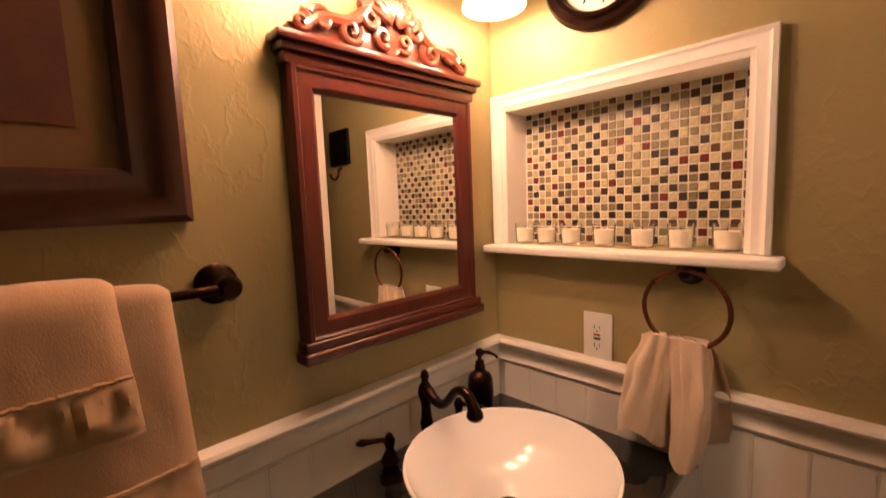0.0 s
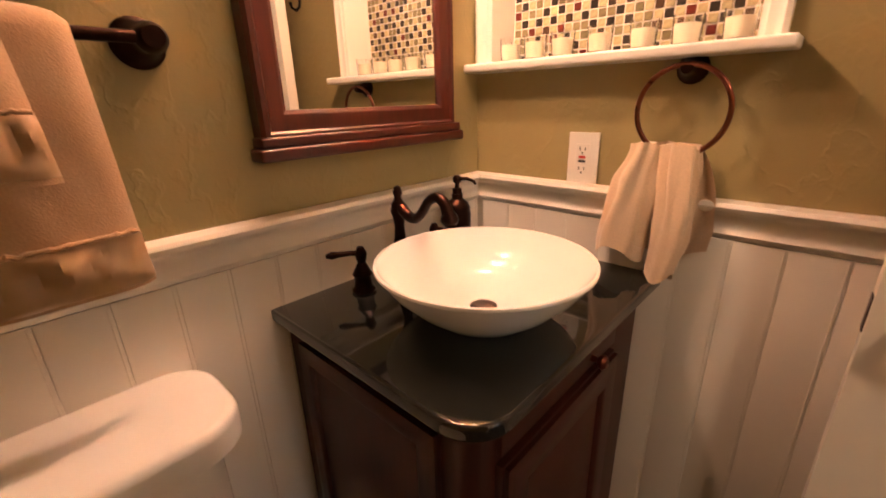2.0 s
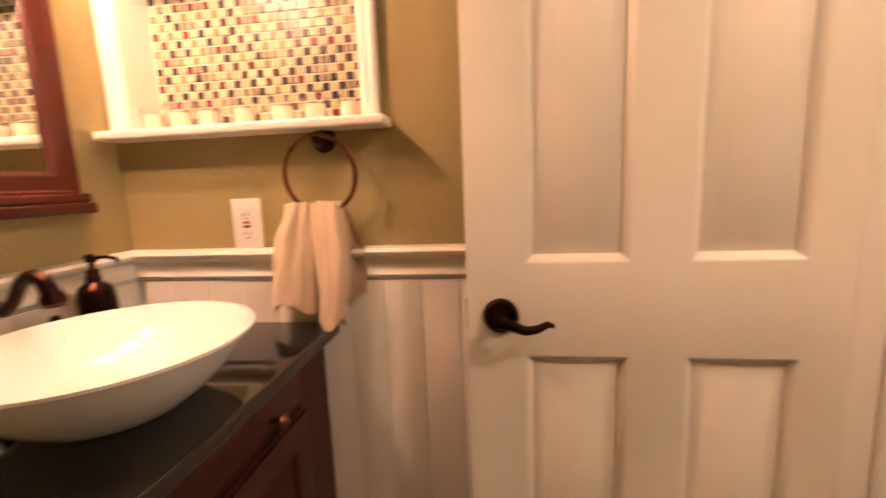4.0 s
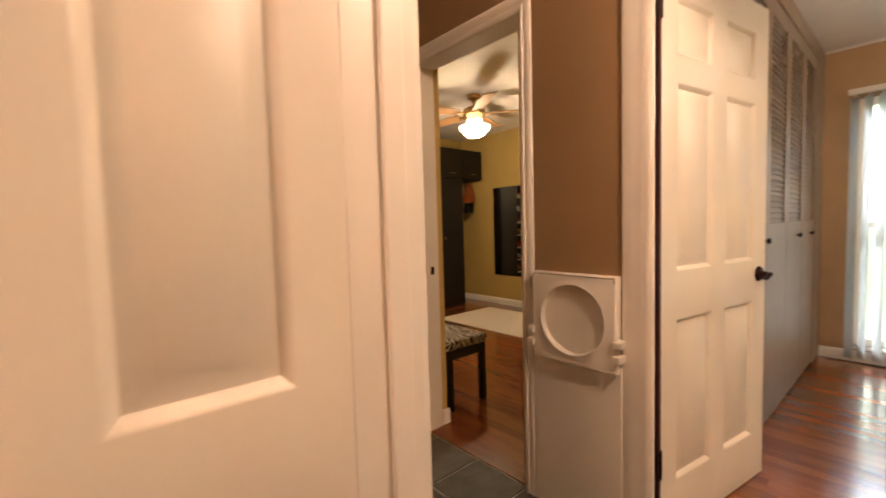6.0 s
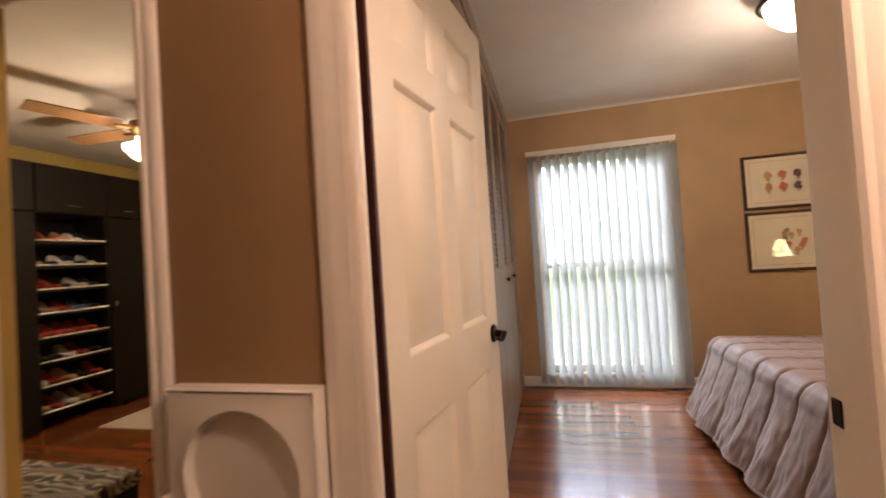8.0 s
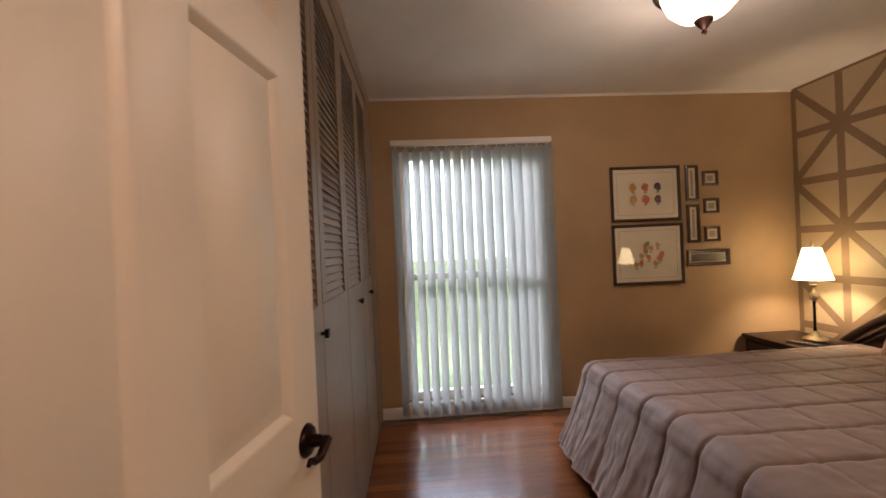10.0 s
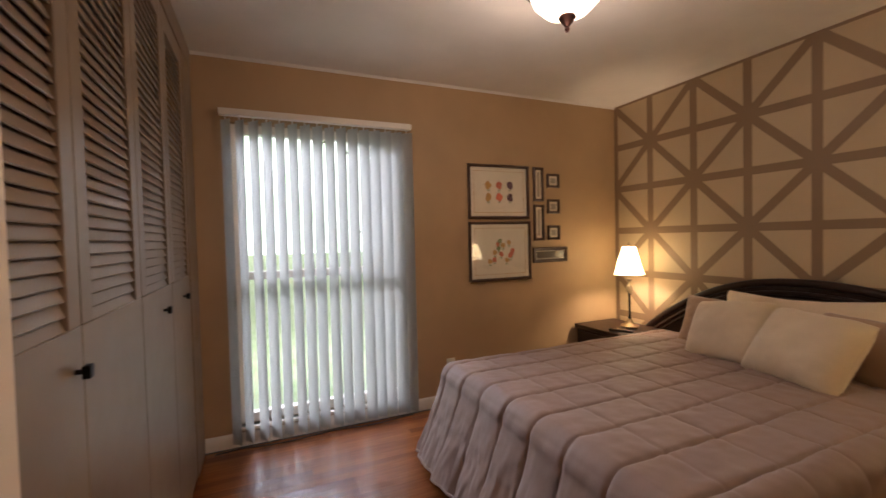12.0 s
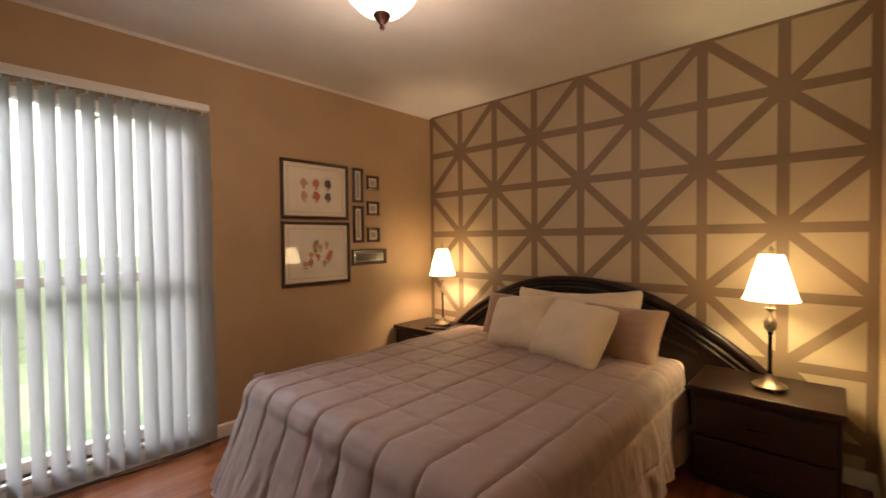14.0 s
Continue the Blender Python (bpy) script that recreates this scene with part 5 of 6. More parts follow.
# comforter: one quilted sheet that falls over three sides
cf = thing("comforter", (3.53, -1.42, 0), "quilted mauve satin comforter draped over the bed", "comforter")
bm = bmesh.new()
X1, Y0, Y1, TOP = 0.80, -0.80, 0.985, 0.545
DROP = 0.52
NUx, NVy = 400, 340
umax = X1 + DROP
grid = []
for j in range(NVy + 1):
    line = []
    v = Y0 + (Y1 + DROP - Y0) * j / NVy
    for i in range(NUx + 1):
        u = -umax + 2 * umax * i / NUx
        RR = 0.07
        cx, cy = max(-X1 + RR, min(X1 - RR, u)), min(Y1 - RR, v)
        dx, dy = u - cx, v - cy
        d = min(math.hypot(dx, dy), DROP)
        qx, qy = abs(math.sin((u + 0.10) * math.pi / 0.20)), abs(math.sin((v + 0.02) * math.pi / 0.25))
        puff = 0.011 * (1 - math.exp(-qx * 9)) + 0.0045 * (1 - math.exp(-qy * 12)) * max(0.0, 1 - d / 0.12) + 0.003 * (qx * qy) ** 0.5
        puff += 0.005 * noise.noise((u * 4, v * 4, 0.3)) + 0.0035 * noise.noise((u * 15, v * 15, 2.0)) + 0.003 * noise.noise((u * 34, v * 22, 7.0)) * (0.35 + math.exp(-qx * 3))
        crown = 0.016 * math.cos(min(1, abs(u) / 0.8) * 1.4) + 0.006 * noise.noise((u * 1.5, v * 1.5, 5))
        if d < 1e-6:
            p = Vector((cx, cy, TOP + crown + puff))
        else:
            nx, ny = Vector((dx, dy)).normalized()
            arc = RR * math.pi / 2
            if d < arc:
                a = d / RR
                o, z = RR * math.sin(a), TOP - RR * (1 - math.cos(a))
                nz = math.cos(a)
                no = math.sin(a)
            else:
                f_ = d - arc
                t_ = f_ / (DROP - arc)
                side_ = u if abs(ny) > abs(nx) else v
                wv = math.sin(side_ * 13 + 2 * math.sin(side_ * 4)) + 0.6 * math.sin(side_ * 29 + 1.2)
                flare = (0.035 + 0.125 * max(0, ny) ** 2) * t_ ** 1.1
                o = RR + flare + t_ * (0.011 * wv + 0.014 * noise.noise((side_ * 16, f_ * 7, 3.0)) + 0.008 * noise.noise((side_ * 40, f_ * 14, 9.0)))
                z = TOP - RR - f_ * 0.97
                nz, no = 0.15, 1.0
            o += no * puff
            z = max(0.012 + 0.006 * noise.noise((u * 8, v * 8, 1)), z + nz * puff + crown * max(0, 1 - d / arc))
            p = Vector((cx + nx * o, cy + ny * o, z))
        line.append(bm.verts.new(p))
    grid.append(line)
for a, b in zip(grid, grid[1:]):
    for i in range(NUx):
        bm.faces.new((a[i], a[i + 1], b[i + 1], b[i]))
edge_ = [g[0].co.copy() for g in grid] + [v.co.copy() for v in grid[-1][1:]] + [g[-1].co.copy() for g in reversed(grid[:-1])]
part("quilt", bm, COMF, cf, "mauve satin with stitched squares")
part("hem", tube([tuple(c) for c in edge_[::3]], 0.006, 6), COMF, cf, "corded satin hem")


# ---- pillows ----
def pillow(name, w, h, t, mat, label, m, group="", seed=1, pinch=0.30, sag=0.0):
    th = thing(name, (0, 0, 0), label, "pillow", group)
    bm = bmesh.new()
    n = 34
    rnd = random.Random(seed)
    ox, oy = rnd.uniform(0, 50), rnd.uniform(0, 50)
    faces = []
    for s in (1, -1):
        g = []
        for j in range(n + 1):
            row = []
            for i in range(n + 1):
                a, b = -1 + 2 * i / n, -1 + 2 * j / n
                k = 1 - pinch * (abs(a * b) ** 1.4) * 0.0 - pinch * (1 - abs(a) ** 2) * abs(b) ** 3 * 0.5
                k2 = 1 - pinch * (1 - abs(b) ** 2) * abs(a) ** 3 * 0.5
                th_ = t / 2 * max(0, (1 - abs(a) ** 2.6)) ** 0.55 * max(0, (1 - abs(b) ** 2.6)) ** 0.55
                th_ += (0.012 * noise.noise((a * 2.2 + ox, b * 2.2 + oy, s)) + 0.010 * (a * a + b * b) * noise.noise((a * 7 + ox, b * 7 + oy, s))) * (1 - abs(a) ** 4) * (1 - abs(b) ** 4)
                tip = 1 - 0.07 * abs(a * b) ** 5
                row.append(bm.verts.new((a * w / 2 * k2 * tip, s * th_, b * h / 2 * k * tip - sag * (1 - a * a) * (0.5 + b / 2) + 0.006 * noise.noise((a * 3 + ox, b * 3, 2.0)))))
            g.append(row)
        for r0, r1 in zip(g, g[1:]):
            for i in range(n):
                bm.faces.new((r0[i], r0[i + 1], r1[i + 1], r1[i]))
    bmesh.ops.remove_doubles(bm, verts=bm.verts, dist=0.0006)
    part("cushion", bm, mat, th)
    pts = []
    for i in range(80):
        q = i / 80 * 4
        e_, f_ = int(q), q - int(q)
        a, b = ((-1 + 2 * f_, -1), (1, -1 + 2 * f_), (1 - 2 * f_, 1), (-1, 1 - 2 * f_))[e_]
        tip = 1 - 0.07 * abs(a * b) ** 5
        pts.append((a * w / 2 * (1 - pinch * (1 - b * b) * abs(a) ** 3 * 0.5) * tip, 0,
                    b * h / 2 * (1 - pinch * (1 - a * a) * abs(b) ** 3 * 0.5) * tip - sag * (1 - a * a) * (0.5 + b / 2) + 0.006 * noise.noise((a * 3 + ox, b * 3, 2.0))))
    part("piping", tube(pts, 0.0032, 6, closed=True), mat, th)
    th.matrix_basis = m
    return th


pillow("bed_pillow", 0.94, 0.40, 0.22, CREAM, "long cream pillow against the headboard", pose(3.42, -2.30, 0.73, 16, 2.5, 0), "", 2, 0.16, 0.035)
pillow("pillow_sham", 0.56, 0.40, 0.22, MAUVE, "tan satin pillow sham", pose(3.80, -2.18, 0.675, 26, 0, 6), "pillow shams", 3)
pillow("pillow_sham", 0.56, 0.40, 0.22, MAUVE, "tan satin pillow sham", pose(3.06, -2.14, 0.675, 28, 0, -6), "pillow shams", 5)
pillow("throw_pillow", 0.45, 0.42, 0.26, CREAM, "square cream throw pillow", pose(3.62, -1.95, 0.70, 36, 6, 4), "cream throw pillows", 7, 0.2)
pillow("throw_pillow", 0.46, 0.43, 0.26, CREAM, "square cream throw pillow", pose(3.23, -1.89, 0.70, 40, -2, -10), "cream throw pillows", 8, 0.2)


# ---- nightstands ----
def nightstand(m):
    th = thing("nightstand", (0, 0, 0), "dark walnut nightstand with two drawers", "nightstand", "nightstands")
    w, d, h = 0.60, 0.45, 0.505
    part("body", box(-w / 2 + 0.015, w / 2 - 0.015, -d, -0.018, 0.05, h - 0.03, 0.004, 1), WALNUT, th)
    part("plinth", box(-w / 2 + 0.03, w / 2 - 0.03, -d + 0.01, -0.04, 0.0, 0.05, 0.003, 1), WALNUT, th)
    part("top", box(-w / 2, w / 2, -d - 0.005, 0.0, h - 0.03, h, 0.007, 3), WALNUT, th)
    for z0, z1 in ((0.075, 0.255), (0.27, 0.45)):
        dr_ = part("drawer", box(-w / 2 + 0.035, w / 2 - 0.035, -0.022, -0.004, z0, z1, 0.005, 2), WALNUT, th)
        part("drawer_handle", tube([(-0.05, -0.004, (z0 + z1) / 2), (-0.045, 0.018, (z0 + z1) / 2 - 0.006), (0.045, 0.018, (z0 + z1) / 2 - 0.006), (0.05, -0.004, (z0 + z1) / 2)], 0.004, 8), BLACKMET, dr_)
    th.matrix_basis = m
    return th


ns = nightstand(pose(2.357, -2.005, 0))
copy_thing(ns, pose(4.68, -2.005, 0))


# ---- table lamps ----
def table_lamp(m):
    th = thing("table_lamp", (0, 0, 0), "lit table lamp with pleated cream shade on a gilt stem", "table lamp", "bedside lamps")
    part("base", lathe([(0, 0.012), (0.070, 0.012), (0.074, 0.018), (0.066, 0.026), (0.050, 0.032), (0.030, 0.045), (0.018, 0.065), (0.012, 0.075), (0, 0.075)], 32), PEWTER, th, "antiqued gilt base")
    for k in range(4):
        a = k * math.pi / 2 + 0.4
        part("foot", lathe([(0, 0), (0.009, 0), (0.012, 0.006), (0.008, 0.014), (0, 0.014)], 12, m=pose(0.055 * math.cos(a), 0.055 * math.sin(a), 0)), PEWTER, th)
    part("stem", lathe([(0, 0.07), (0.009, 0.07), (0.012, 0.085), (0.0085, 0.095), (0.0085, 0.27), (0.013, 0.278), (0.009, 0.286), (0, 0.286)], 18), BLACKMET, th, "slender dark stem")
    bm = lathe([(0, 0.286), (0.012, 0.287), (0.022, 0.302), (0.025, 0.320), (0.022, 0.340), (0.014, 0.356), (0.010, 0.362), (0.008, 0.385), (0.016, 0.392), (0.022, 0.400), (0.022, 0.404), (0, 0.404)], 22)
    for r_ in range(4):
        for k in range(8):
            a = (k + 0.5 * (r_ % 2)) * math.pi / 4
            rr_ = (0.020, 0.0245, 0.0235, 0.018)[r_]
            join(bm, lathe([(0, 0), (0.006, 0.002), (0.003, 0.012), (0, 0.016)], 6), pose(rr_ * math.cos(a), rr_ * math.sin(a), 0.296 + r_ * 0.014))
    part("ornament", bm, PEWTER, th, "pineapple shaped ornament")
    part("harp", tube([(0.0, 0.03 * math.sin(a), 0.53 - 0.135 * math.cos(a)) for a in [i * math.pi / 12 for i in range(13)]], 0.002, 6), BRASS, th)
    own = bmesh.new()
    seg = 64
    rows = []
    for r0, z in ((0.112, 0.446), (0.108, 0.452), (0.094, 0.500), (0.078, 0.560), (0.062, 0.620), (0.050, 0.664), (0.048, 0.668)):
        rows.append([own.verts.new(((r0 + 0.0022 * math.cos(k * 16 * math.pi / seg * 2)) * math.cos(2 * math.pi * k / seg), (r0 + 0.0022 * math.cos(k * 32 * math.pi / seg)) * math.sin(2 * math.pi * k / seg), z)) for k in range(seg)])
    for a, b in zip(rows, rows[1:]):
        for k in range(seg):
            own.faces.new((a[k], a[(k + 1) % seg], b[(k + 1) % seg], b[k]))
    part("shade", own, SHADE, th, "pleated cream cloth shade")
    part("shade_trim", tube([(0.1125 * math.cos(a), 0.1125 * math.sin(a), 0.446) for a in [i * 2 * math.pi / 48 for i in range(48)]], 0.003, 6, closed=True), SHADE, th)
    part("finial", lathe([(0, 0.665), (0.008, 0.667), (0.006, 0.676), (0.012, 0.690), (0.008, 0.704), (0.003, 0.712), (0, 0.713)], 14), PEWTER, th)
    th.matrix_basis = m
    return th


tl_ = table_lamp(pose(2.335, -2.2, 0.505))
copy_thing(tl_, pose(4.62, -2.27, 0.505))
rm = thing("remote_control", (4.55, -2.10, 0.5055), "dark remote control lying on the nightstand", "remote control", "", 25)
part("casing", box(-0.09, 0.09, -0.022, 0.022, 0, 0.018, 0.006, 2), DARK, rm)
for k in range(5):
    part("button", box(-0.06 + k * 0.026, -0.046 + k * 0.026, -0.008, 0.008, 0.018, 0.0195, 0.0006, 1), RED if k == 0 else GREYPHOTO, rm)

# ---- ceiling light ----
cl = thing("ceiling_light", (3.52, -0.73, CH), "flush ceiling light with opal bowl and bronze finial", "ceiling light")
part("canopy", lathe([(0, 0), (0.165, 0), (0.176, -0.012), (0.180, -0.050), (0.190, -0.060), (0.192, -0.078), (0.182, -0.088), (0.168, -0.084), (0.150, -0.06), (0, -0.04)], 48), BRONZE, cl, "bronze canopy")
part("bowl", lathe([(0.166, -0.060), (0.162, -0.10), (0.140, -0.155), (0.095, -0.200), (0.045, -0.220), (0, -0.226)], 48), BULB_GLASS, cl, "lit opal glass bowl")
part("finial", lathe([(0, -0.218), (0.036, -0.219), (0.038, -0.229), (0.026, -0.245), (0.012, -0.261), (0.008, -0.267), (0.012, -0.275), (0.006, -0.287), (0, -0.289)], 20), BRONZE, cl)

# unseen fixture built round the hall's added fill
hl = thing("hall_ceiling_light", (1.33, -0.10, CH), "unseen opal fixture added to light the hallway", "ceiling light")
part("canopy", lathe([(0, 0), (0.14, 0), (0.145, -0.03), (0.13, -0.04), (0, -0.03)], 36), BRONZE, hl)
part("bowl", lathe([(0.132, -0.035), (0.12, -0.075), (0.07, -0.105), (0, -0.112)], 36), BULB_GLASS, hl, "lit opal glass bowl")

# ---- dressing room ----
bn = thing("bench", (2.27, 2.55, 0), "black bench with zebra-striped cushion", "bench")
part("cushion", box(-0.175, 0.175, -0.36, 0.36, 0.385, 0.445, 0.02, 4), ZEBRA, bn, "zebra print cushion")
part("apron", box(-0.165, 0.165, -0.35, 0.35, 0.325, 0.385, 0.003, 1), ESPRESSO, bn)
for x in (-0.145, 0.145):
    for y in (-0.33, 0.33):
        part("leg", box(x - 0.02, x + 0.02, y - 0.02, y + 0.02, 0, 0.33, 0.003, 1), ESPRESSO, bn)

wd = thing("wardrobe", (3.3, 5.045, 0), "black wardrobe wall unit with open shoe shelves", "wardrobe")
part("back_panel", box(-0.6, 1.30, -0.02, 0, 0, 2.21, 0.002, 1), ESPRESSO, wd)
for x in (-0.6, 0.30, 0.875, 1.29):
    part("upright", box(x - 0.012, x + 0.012, -0.42, -0.02, 0.0, 2.21, 0.002, 1), ESPRESSO, wd)
part("top_cabinet", box(-0.6, 1.69, -0.42, -0.02, 1.80, 2.215, 0.003, 1), ESPRESSO, wd)
for x0, x1 in ((-0.585, -0.15), (-0.14, 0.295), (0.31, 0.87), (0.88, 1.28), (1.29, 1.68)):
    d_ = part("upper_door", box(x0, x1, -0.44, -0.42, 1.81, 2.205, 0.003, 1), ESPRESSO, wd)
    part("handle", tube([((x0 + x1) / 2 - 0.05, -0.44, 1.87), ((x0 + x1) / 2 - 0.05, -0.46, 1.87), ((x0 + x1) / 2 + 0.05, -0.46, 1.87), ((x0 + x1) / 2 + 0.05, -0.44, 1.87)], 0.004, 6), CHROME, d_)
for x0, x1 in ((0.885, 1.28), (-0.59, 0.29)):
    d_ = part("door", box(x0, x1, -0.44, -0.42, 0.02, 1.795, 0.003, 1), ESPRESSO, wd)
    part("handle", box(x0 + 0.03, x0 + 0.05, -0.455, -0.44, 0.95, 1.0, 0.003, 1), CHROME, d_)
SHELF = [0.12, 0.33, 0.53, 0.73, 0.93, 1.13, 1.33, 1.54]
for z in SHELF:
    part("shelf", box(0.312, 0.863, -0.42, -0.02, z, z + 0.018, 0.002, 1), ESPRESSO, wd)
    part("shelf_rail", tube([(0.312, -0.425, z + 0.03), (0.863, -0.425, z + 0.03)], 0.008, 8), PLASTIC, wd, "pale shelf rail")

SHOE = [cloth("shoe_" + n_, c_, 0.5, 0.1, 300) for n_, c_ in (("red", (0.30, 0.03, 0.02)), ("black", (0.015, 0.014, 0.014)), ("tan", (0.40, 0.26, 0.13)), ("white", (0.55, 0.52, 0.47)), ("blue", (0.05, 0.08, 0.14)))]


def shoe_mesh(mat):
    bm = bmesh.new()
    rings = []
    for i in range(13):
        u = i / 12
        w_ = 0.036 * (0.75 + 0.35 * math.sin(u * 2.6)) * (1 if u < 0.85 else math.sqrt(max(0.05, 1 - ((u - 0.85) / 0.16) ** 2)))
        h_ = 0.075 - 0.045 * u ** 1.3 + 0.012 * math.sin(u * 9)
        base_ = 0.035 * max(0, 1 - u * 1.8) ** 1.2
        rings.append([bm.verts.new((w_ * math.cos(a), -0.12 + 0.24 * u, base_ + max(0, h_ * (0.5 + 0.5 * math.sin(a))))) for a in [k * 2 * math.pi / 12 for k in range(12)]])
    for a, b in zip(rings, rings[1:]):
        for k in range(12):
            bm.faces.new((a[k], a[(k + 1) % 12], b[(k + 1) % 12], b[k]))
    bm.faces.new(rings[0])
    bm.faces.new(rings[-1])
    box(-0.008, 0.008, -0.115, -0.098, 0, 0.035, bm=bm)
    return finish("shoe", bm, mat)


SHOES = [shoe_mesh(m_) for m_ in SHOE]
NAMES = ["red", "black", "tan", "white", "blue"]
rnd = random.Random(11)
for z in SHELF[:-1] + [1.54]:
    for k in range(5):
        c_ = rnd.choice([0, 1, 1, 2, 3, 4, 0])
        ob = new("shoe", SHOES[c_])
        tagged(ob, NAMES[c_] + " shoe standing on a wardrobe shelf", "shoe", "shoes in the wardrobe")
        ob.matrix_basis = pose(3.3 + 0.37 + k * 0.108, 5.045 - 0.26 + rnd.uniform(-0.02, 0.02), z + 0.0185, 0, 0, 180 + rnd.uniform(-8, 8))

hat = thing("hanging_garment", (4.78, 4.70, 1.80), "orange and dark garments hanging under the top cabinet", "garment")
part("hook", tube([(0, 0, 0.0), (0, 0, -0.06), (0.0, -0.02, -0.08)], 0.005, 8), CHROME, hat)
bm = gathered(0.26, 0.10, 0.26, 0.0, 0.0, 3, 12)
bmesh.ops.translate(bm, vec=(0, -0.02, -0.07), verts=bm.verts)
part("cloth", bm, cloth("orange_cloth", (0.42, 0.11, 0.03), 0.8), hat, "bright orange cloth")
bm = gathered(0.40, 0.10, 0.20, 0.03, 0.03, 3, 13)
bmesh.ops.translate(bm, vec=(0, 0.02, -0.07), verts=bm.verts)
part("lining", bm, SHOE[1], hat)

dm = thing("dressing_mirror", (4.9995, 4.02, 0.42), "tall frameless wall mirror with dark edge", "mirror")
part("backing", box(-0.012, 0, -0.38, 0.38, 0, 1.25, 0.002, 1), DARK, dm)
part("mirror_glass", box(-0.016, -0.012, -0.37, 0.37, 0.01, 1.24), MIRROR, dm)
rg = thing("area_rug", (4.22, 3.55, 0.0015), "flat cream rug on the wooden floor", "rug")
part("weave", box(-0.47, 0.47, -0.68, 0.68, 0, 0.008, 0.003, 1), RUG, rg)

fan = thing("ceiling_fan", (3.5, 3.29, CH), "wooden five-blade ceiling fan with lit glass bowl", "ceiling fan")
part("canopy", lathe([(0, 0), (0.07, 0), (0.065, -0.03), (0.02, -0.05), (0.014, -0.12), (0, -0.12)], 28), BRASS, fan)
part("motor", lathe([(0, -0.11), (0.07, -0.115), (0.11, -0.14), (0.115, -0.19), (0.09, -0.215), (0.05, -0.23), (0, -0.23)], 32), BRASS, fan)
bl_me = None
for k in range(5):
    if bl_me is None:
        bm = box(0.17, 0.66, -0.065, 0.065, -0.004, 0.004, 0.003, 1)
        bmesh.ops.rotate(bm, cent=(0, 0, 0), matrix=Matrix.Rotation(radians(11), 3, "X"), verts=bm.verts)
        bl_me = finish("blade", bm, FAN_WOOD)
    b_ = part("blade", bl_me, None, fan)
    b_.matrix_basis = pose(0, 0, -0.18, 0, 0, 20 + 72 * k)
    part("blade_arm", tube([(0.10, 0, 0), (0.15, 0, -0.006), (0.20, 0, -0.008)], 0.012, 8), BRASS, fan).matrix_basis = pose(0, 0, -0.18, 0, 0, 20 + 72 * k)
part("light_bowl", lathe([(0.06, -0.30), (0.155, -0.305), (0.150, -0.335), (0.115, -0.365), (0.105, -0.385), (0.06, -0.41), (0, -0.415)], 36), BULB_GLASS, fan, "lit frosted glass bowl")
part("light_collar", lathe([(0.03, -0.23), (0.075, -0.24), (0.08, -0.29), (0.06, -0.30)], 28), BULB_GLASS, fan)

# thin dark tube that stands for the bead chain's shadow on the floor
cd = thing("power_cord", (4.93, 0.1, 0.0005), "dark cord along the wall, drawn for the shadow of the blinds' chain", "cord")
part("shadow_strand", tube([(0.015 * math.sin(i * 0.45), 0.70 - i * 0.04, 0.004) for i in range(33)], 0.0035, 6), DARK, cd)

# ---- outdoors, seen between the vanes ----
_g = Mat("lawn", (0.16, 0.20, 0.10), 0.9)
_g.base(_g.ramp(_g.noise(3, 5), [(0.3, (0.22, 0.30, 0.13)), (0.7, (0.36, 0.41, 0.24))]))
struct("ground", box(5.2, 160, -120, 120, -0.4, -0.25), _g.m, "green lawn outside the window", "ground")
_l = Mat("tree_leaf", (0.07, 0.13, 0.03), 0.6)
_l.base(_l.ramp(_l.n("ShaderNodeNewGeometry").outputs["Random Per Island"], [(0, (0.035, 0.08, 0.015)), (0.7, (0.11, 0.17, 0.04)), (1, (0.20, 0.16, 0.04))]))
_b = wood("tree_bark", (0.05, 0.035, 0.025), (0.11, 0.08, 0.06), 0.9, 2, 3, 0, 0.2, 0.5)


def tree(x, y, h, seed):
    rnd_ = random.Random(seed)
    th = thing("tree", (x, y, -0.25), "leafy green garden tree outside the window", "tree", "garden trees")
    bm = tube([(0, 0, 0), (0.08, 0.05, h * 0.2), (0.0, 0.1, h * 0.4), (0.05, 0, h * 0.7)], [0.18, 0.14, 0.1, 0.04], 10)
    tips = []
    for k in range(9):
        a, z0 = k * 2.4, h * (0.25 + 0.05 * k)
        tip = (math.cos(a) * h * 0.3 * rnd_.uniform(0.6, 1), math.sin(a) * h * 0.3 * rnd_.uniform(0.6, 1), z0 + h * 0.18)
        tips.append(tip)
        tube([(0.03, 0.05, z0), tuple(0.5 * c for c in tip[:2]) + (z0 + h * 0.1,), tip], [0.06, 0.04, 0.012], 7, bm)
    part("trunk", bm, _b, th)
    vs, fs = [], []
    for k in range(2600):
        c = rnd_.choice(tips)
        r = h * 0.17
        p = Vector((rnd_.gauss(c[0], r), rnd_.gauss(c[1], r), max(h * 0.12, rnd_.gauss(c[2], r))))
        e_ = Euler((rnd_.uniform(0, 6), rnd_.uniform(0, 6), rnd_.uniform(0, 6))).to_matrix()
        s = rnd_.uniform(0.07, 0.15)
        i0 = len(vs)
        vs += [p + e_ @ Vector(q) * s for q in ((-1, 0, 0), (0, -0.45, 0.1), (1, 0, 0), (0, 0.45, 0.1))]
        fs.append((i0, i0 + 1, i0 + 2, i0 + 3))
    me = bpy.data.meshes.new("crown")
    me.from_pydata([tuple(v) for v in vs], [], fs)
    me.materials.append(_l.m)
    part("crown", me, None, th)


for k, (x, y, h) in enumerate(((15, 7.0, 5.5), (16, -6.5, 6.5), (30, -13, 8))):
    tree(x, y, h, 20 + k)

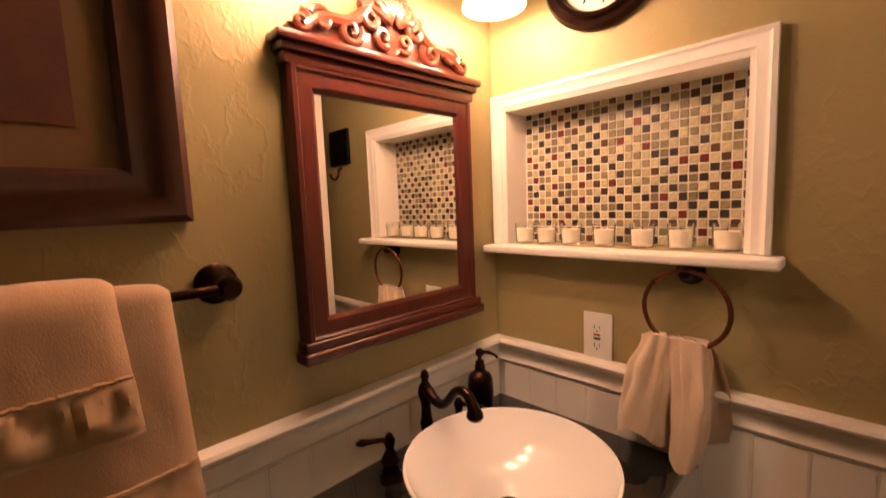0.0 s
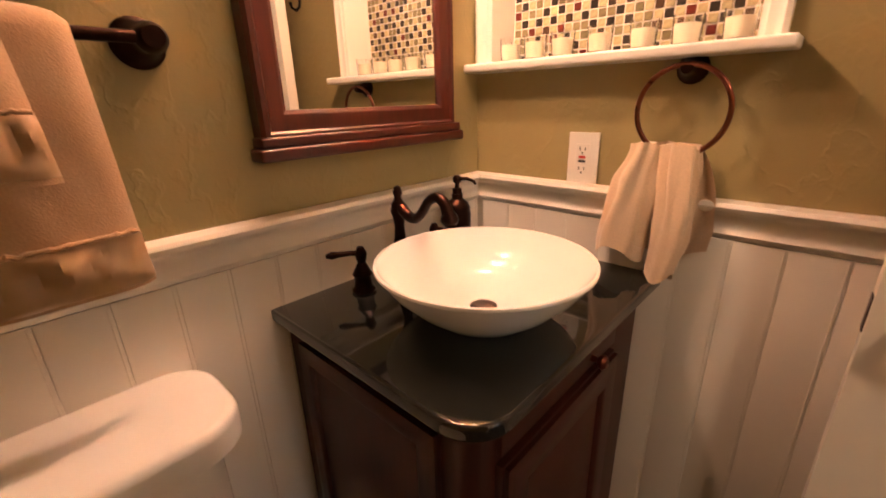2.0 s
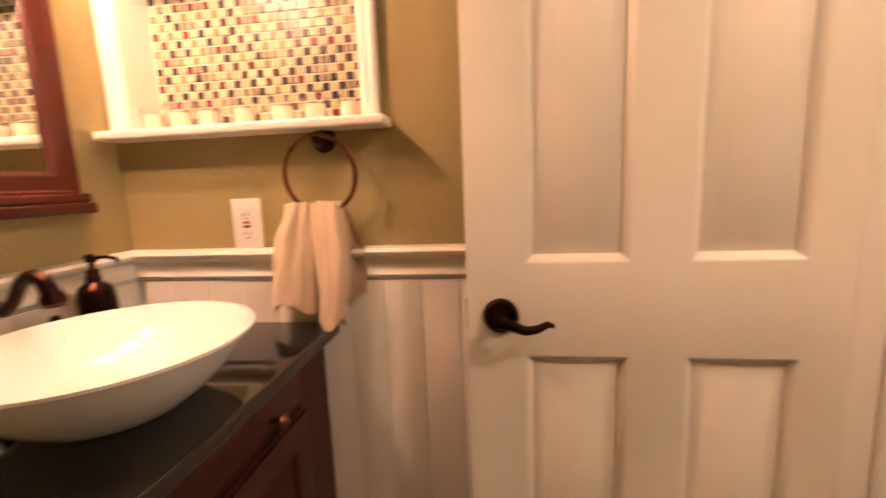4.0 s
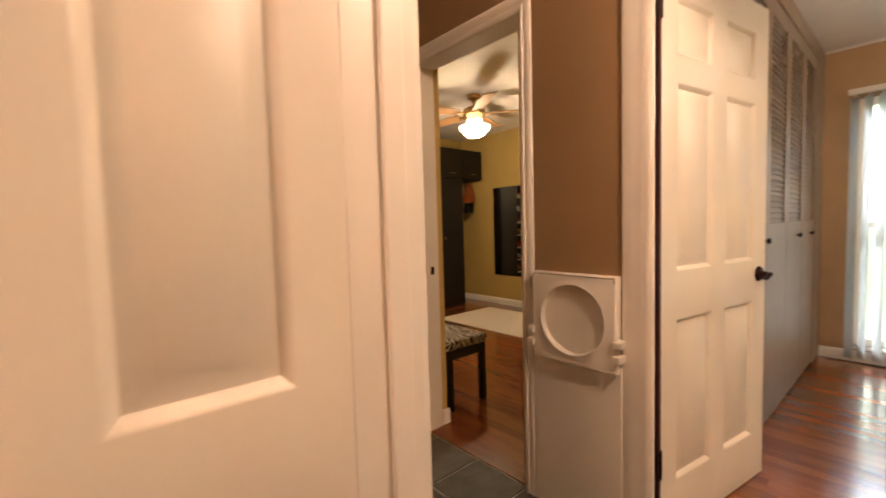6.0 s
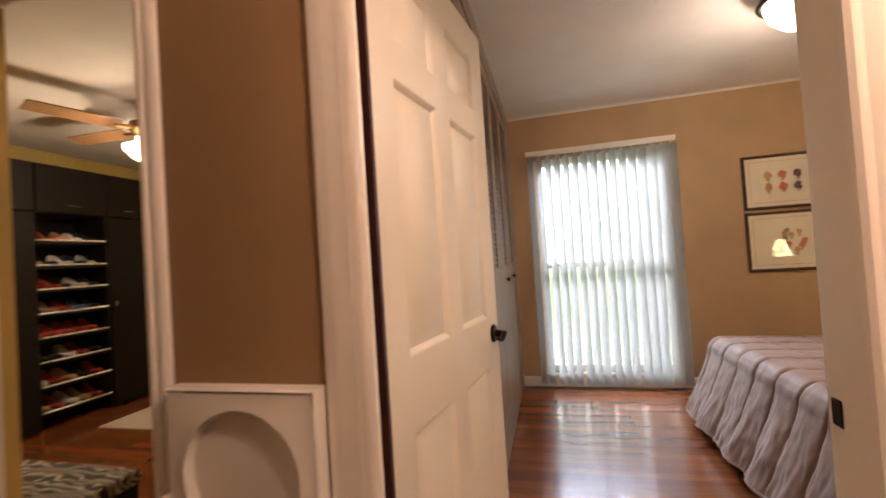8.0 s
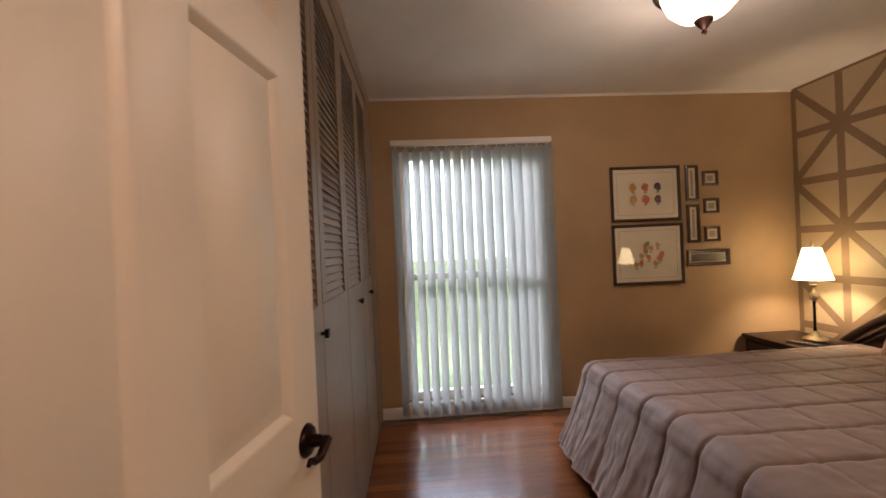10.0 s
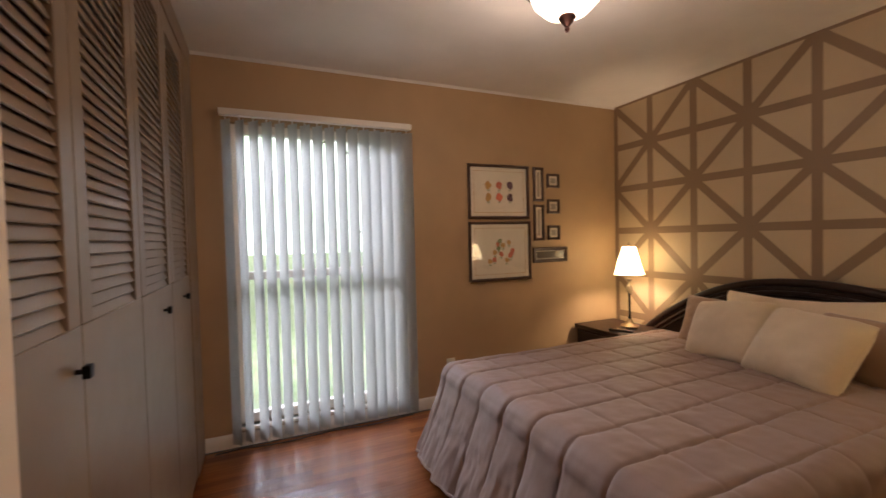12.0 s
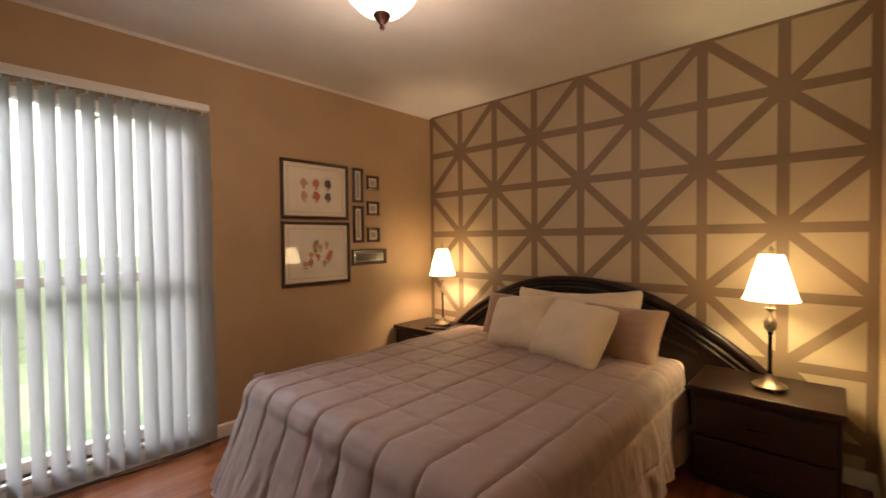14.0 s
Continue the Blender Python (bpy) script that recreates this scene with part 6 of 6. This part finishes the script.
# garden distance as a glowing sheet, its daylight put into the colours
_d = Mat("glowing_garden_backdrop", (0.5, 0.6, 0.45), 1.0)
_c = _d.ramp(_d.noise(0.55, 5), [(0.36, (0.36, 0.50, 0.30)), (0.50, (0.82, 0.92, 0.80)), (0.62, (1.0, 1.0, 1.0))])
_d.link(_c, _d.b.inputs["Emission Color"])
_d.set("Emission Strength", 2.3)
struct("backdrop", box(55, 55.2, -60, 60, -0.4, 26), _d.m, "glowing sheet standing for the sunlit garden beyond the lawn", "backdrop")

# ---- floors and mosaic, piece by piece ----
rnd = random.Random(5)
W = 0.0572


def strips(parent, x0, x1, y0, y1, lengths):
    meshes = {}
    cols = int((x1 - x0) / W)
    for i in range(cols):
        y, end = y0, y0 + rnd.choice((0.3, 0.5, 0.7, 0.9))
        while y < y1 - 0.01:
            end = min(end, y1)
            L = round(end - y, 2)
            if L not in meshes:
                meshes[L] = finish("floor_board", box(-W / 2 + 0.0002, W / 2 - 0.0002, 0.0002, L - 0.0002, -0.012, 0.0), OAK_FLOOR)
            ob = part("floor_board", meshes[L], None, parent)
            ob.matrix_basis = pose(x0 + (i + 0.5) * W, y, 0.0)
            y, end = end, end + rnd.choice(lengths)


strips(floor_bedroom, 1.878, 5.0, -2.52, 0.95, (0.75, 0.95, 1.25))
strips(floor_dressing, 1.878, 5.0, 1.37, 5.05, (0.75, 0.95, 1.25))

TS = 0.305
tile_me = finish("tile", box(-TS / 2 + 0.003, TS / 2 - 0.003, -TS / 2 + 0.003, TS / 2 - 0.003, -0.006, 0.0015, 0.0025, 1), SLATE)
for i in range(4):
    for j in range(-9, 4):
        ob = part("tile", tile_me, None, floor_hall)
        ob.matrix_basis = pose(1.872 - TS / 2 - i * TS, 1.735 - TS / 2 + j * TS, 0, 0, 0, rnd.choice((0, 90, 180, 270)))

PT = 0.01965
HT = 0.0083
TM = [finish("mosaic_tile", box(-HT, HT, -0.0028, 0.0, -HT, HT, 0.0009, 1), m_) for m_ in MOSAIC]
rest = bmesh.new()
for r_ in range(18):
    for c_ in range(27):
        light = (r_ + c_) % 2 == 0
        q = rnd.random()
        k = (0 if q < 0.80 else 1) if light else (2 if q < 0.45 else 3 if q < 0.58 else 4 if q < 0.72 else 1)
        m_ = pose(NX0 + 0.0085 + PT * (c_ + 0.5), 1.0155, NZ0 + 0.001 + PT * (r_ + 0.5))
        if r_ < 11:
            ob = part("mosaic_tile", TM[k], None, niche_back)
            ob.matrix_basis = m_
        else:
            own = box(-HT, HT, -0.0028, 0.0, -HT, HT, 0.0009, 1)
            for f in own.faces:
                f.material_index = k
            join(rest, own, m_)
tagged(part("mosaic_rows", rest, MOSAIC, niche_back, "glass mosaic tiles of the upper rows"), kind="stuff")
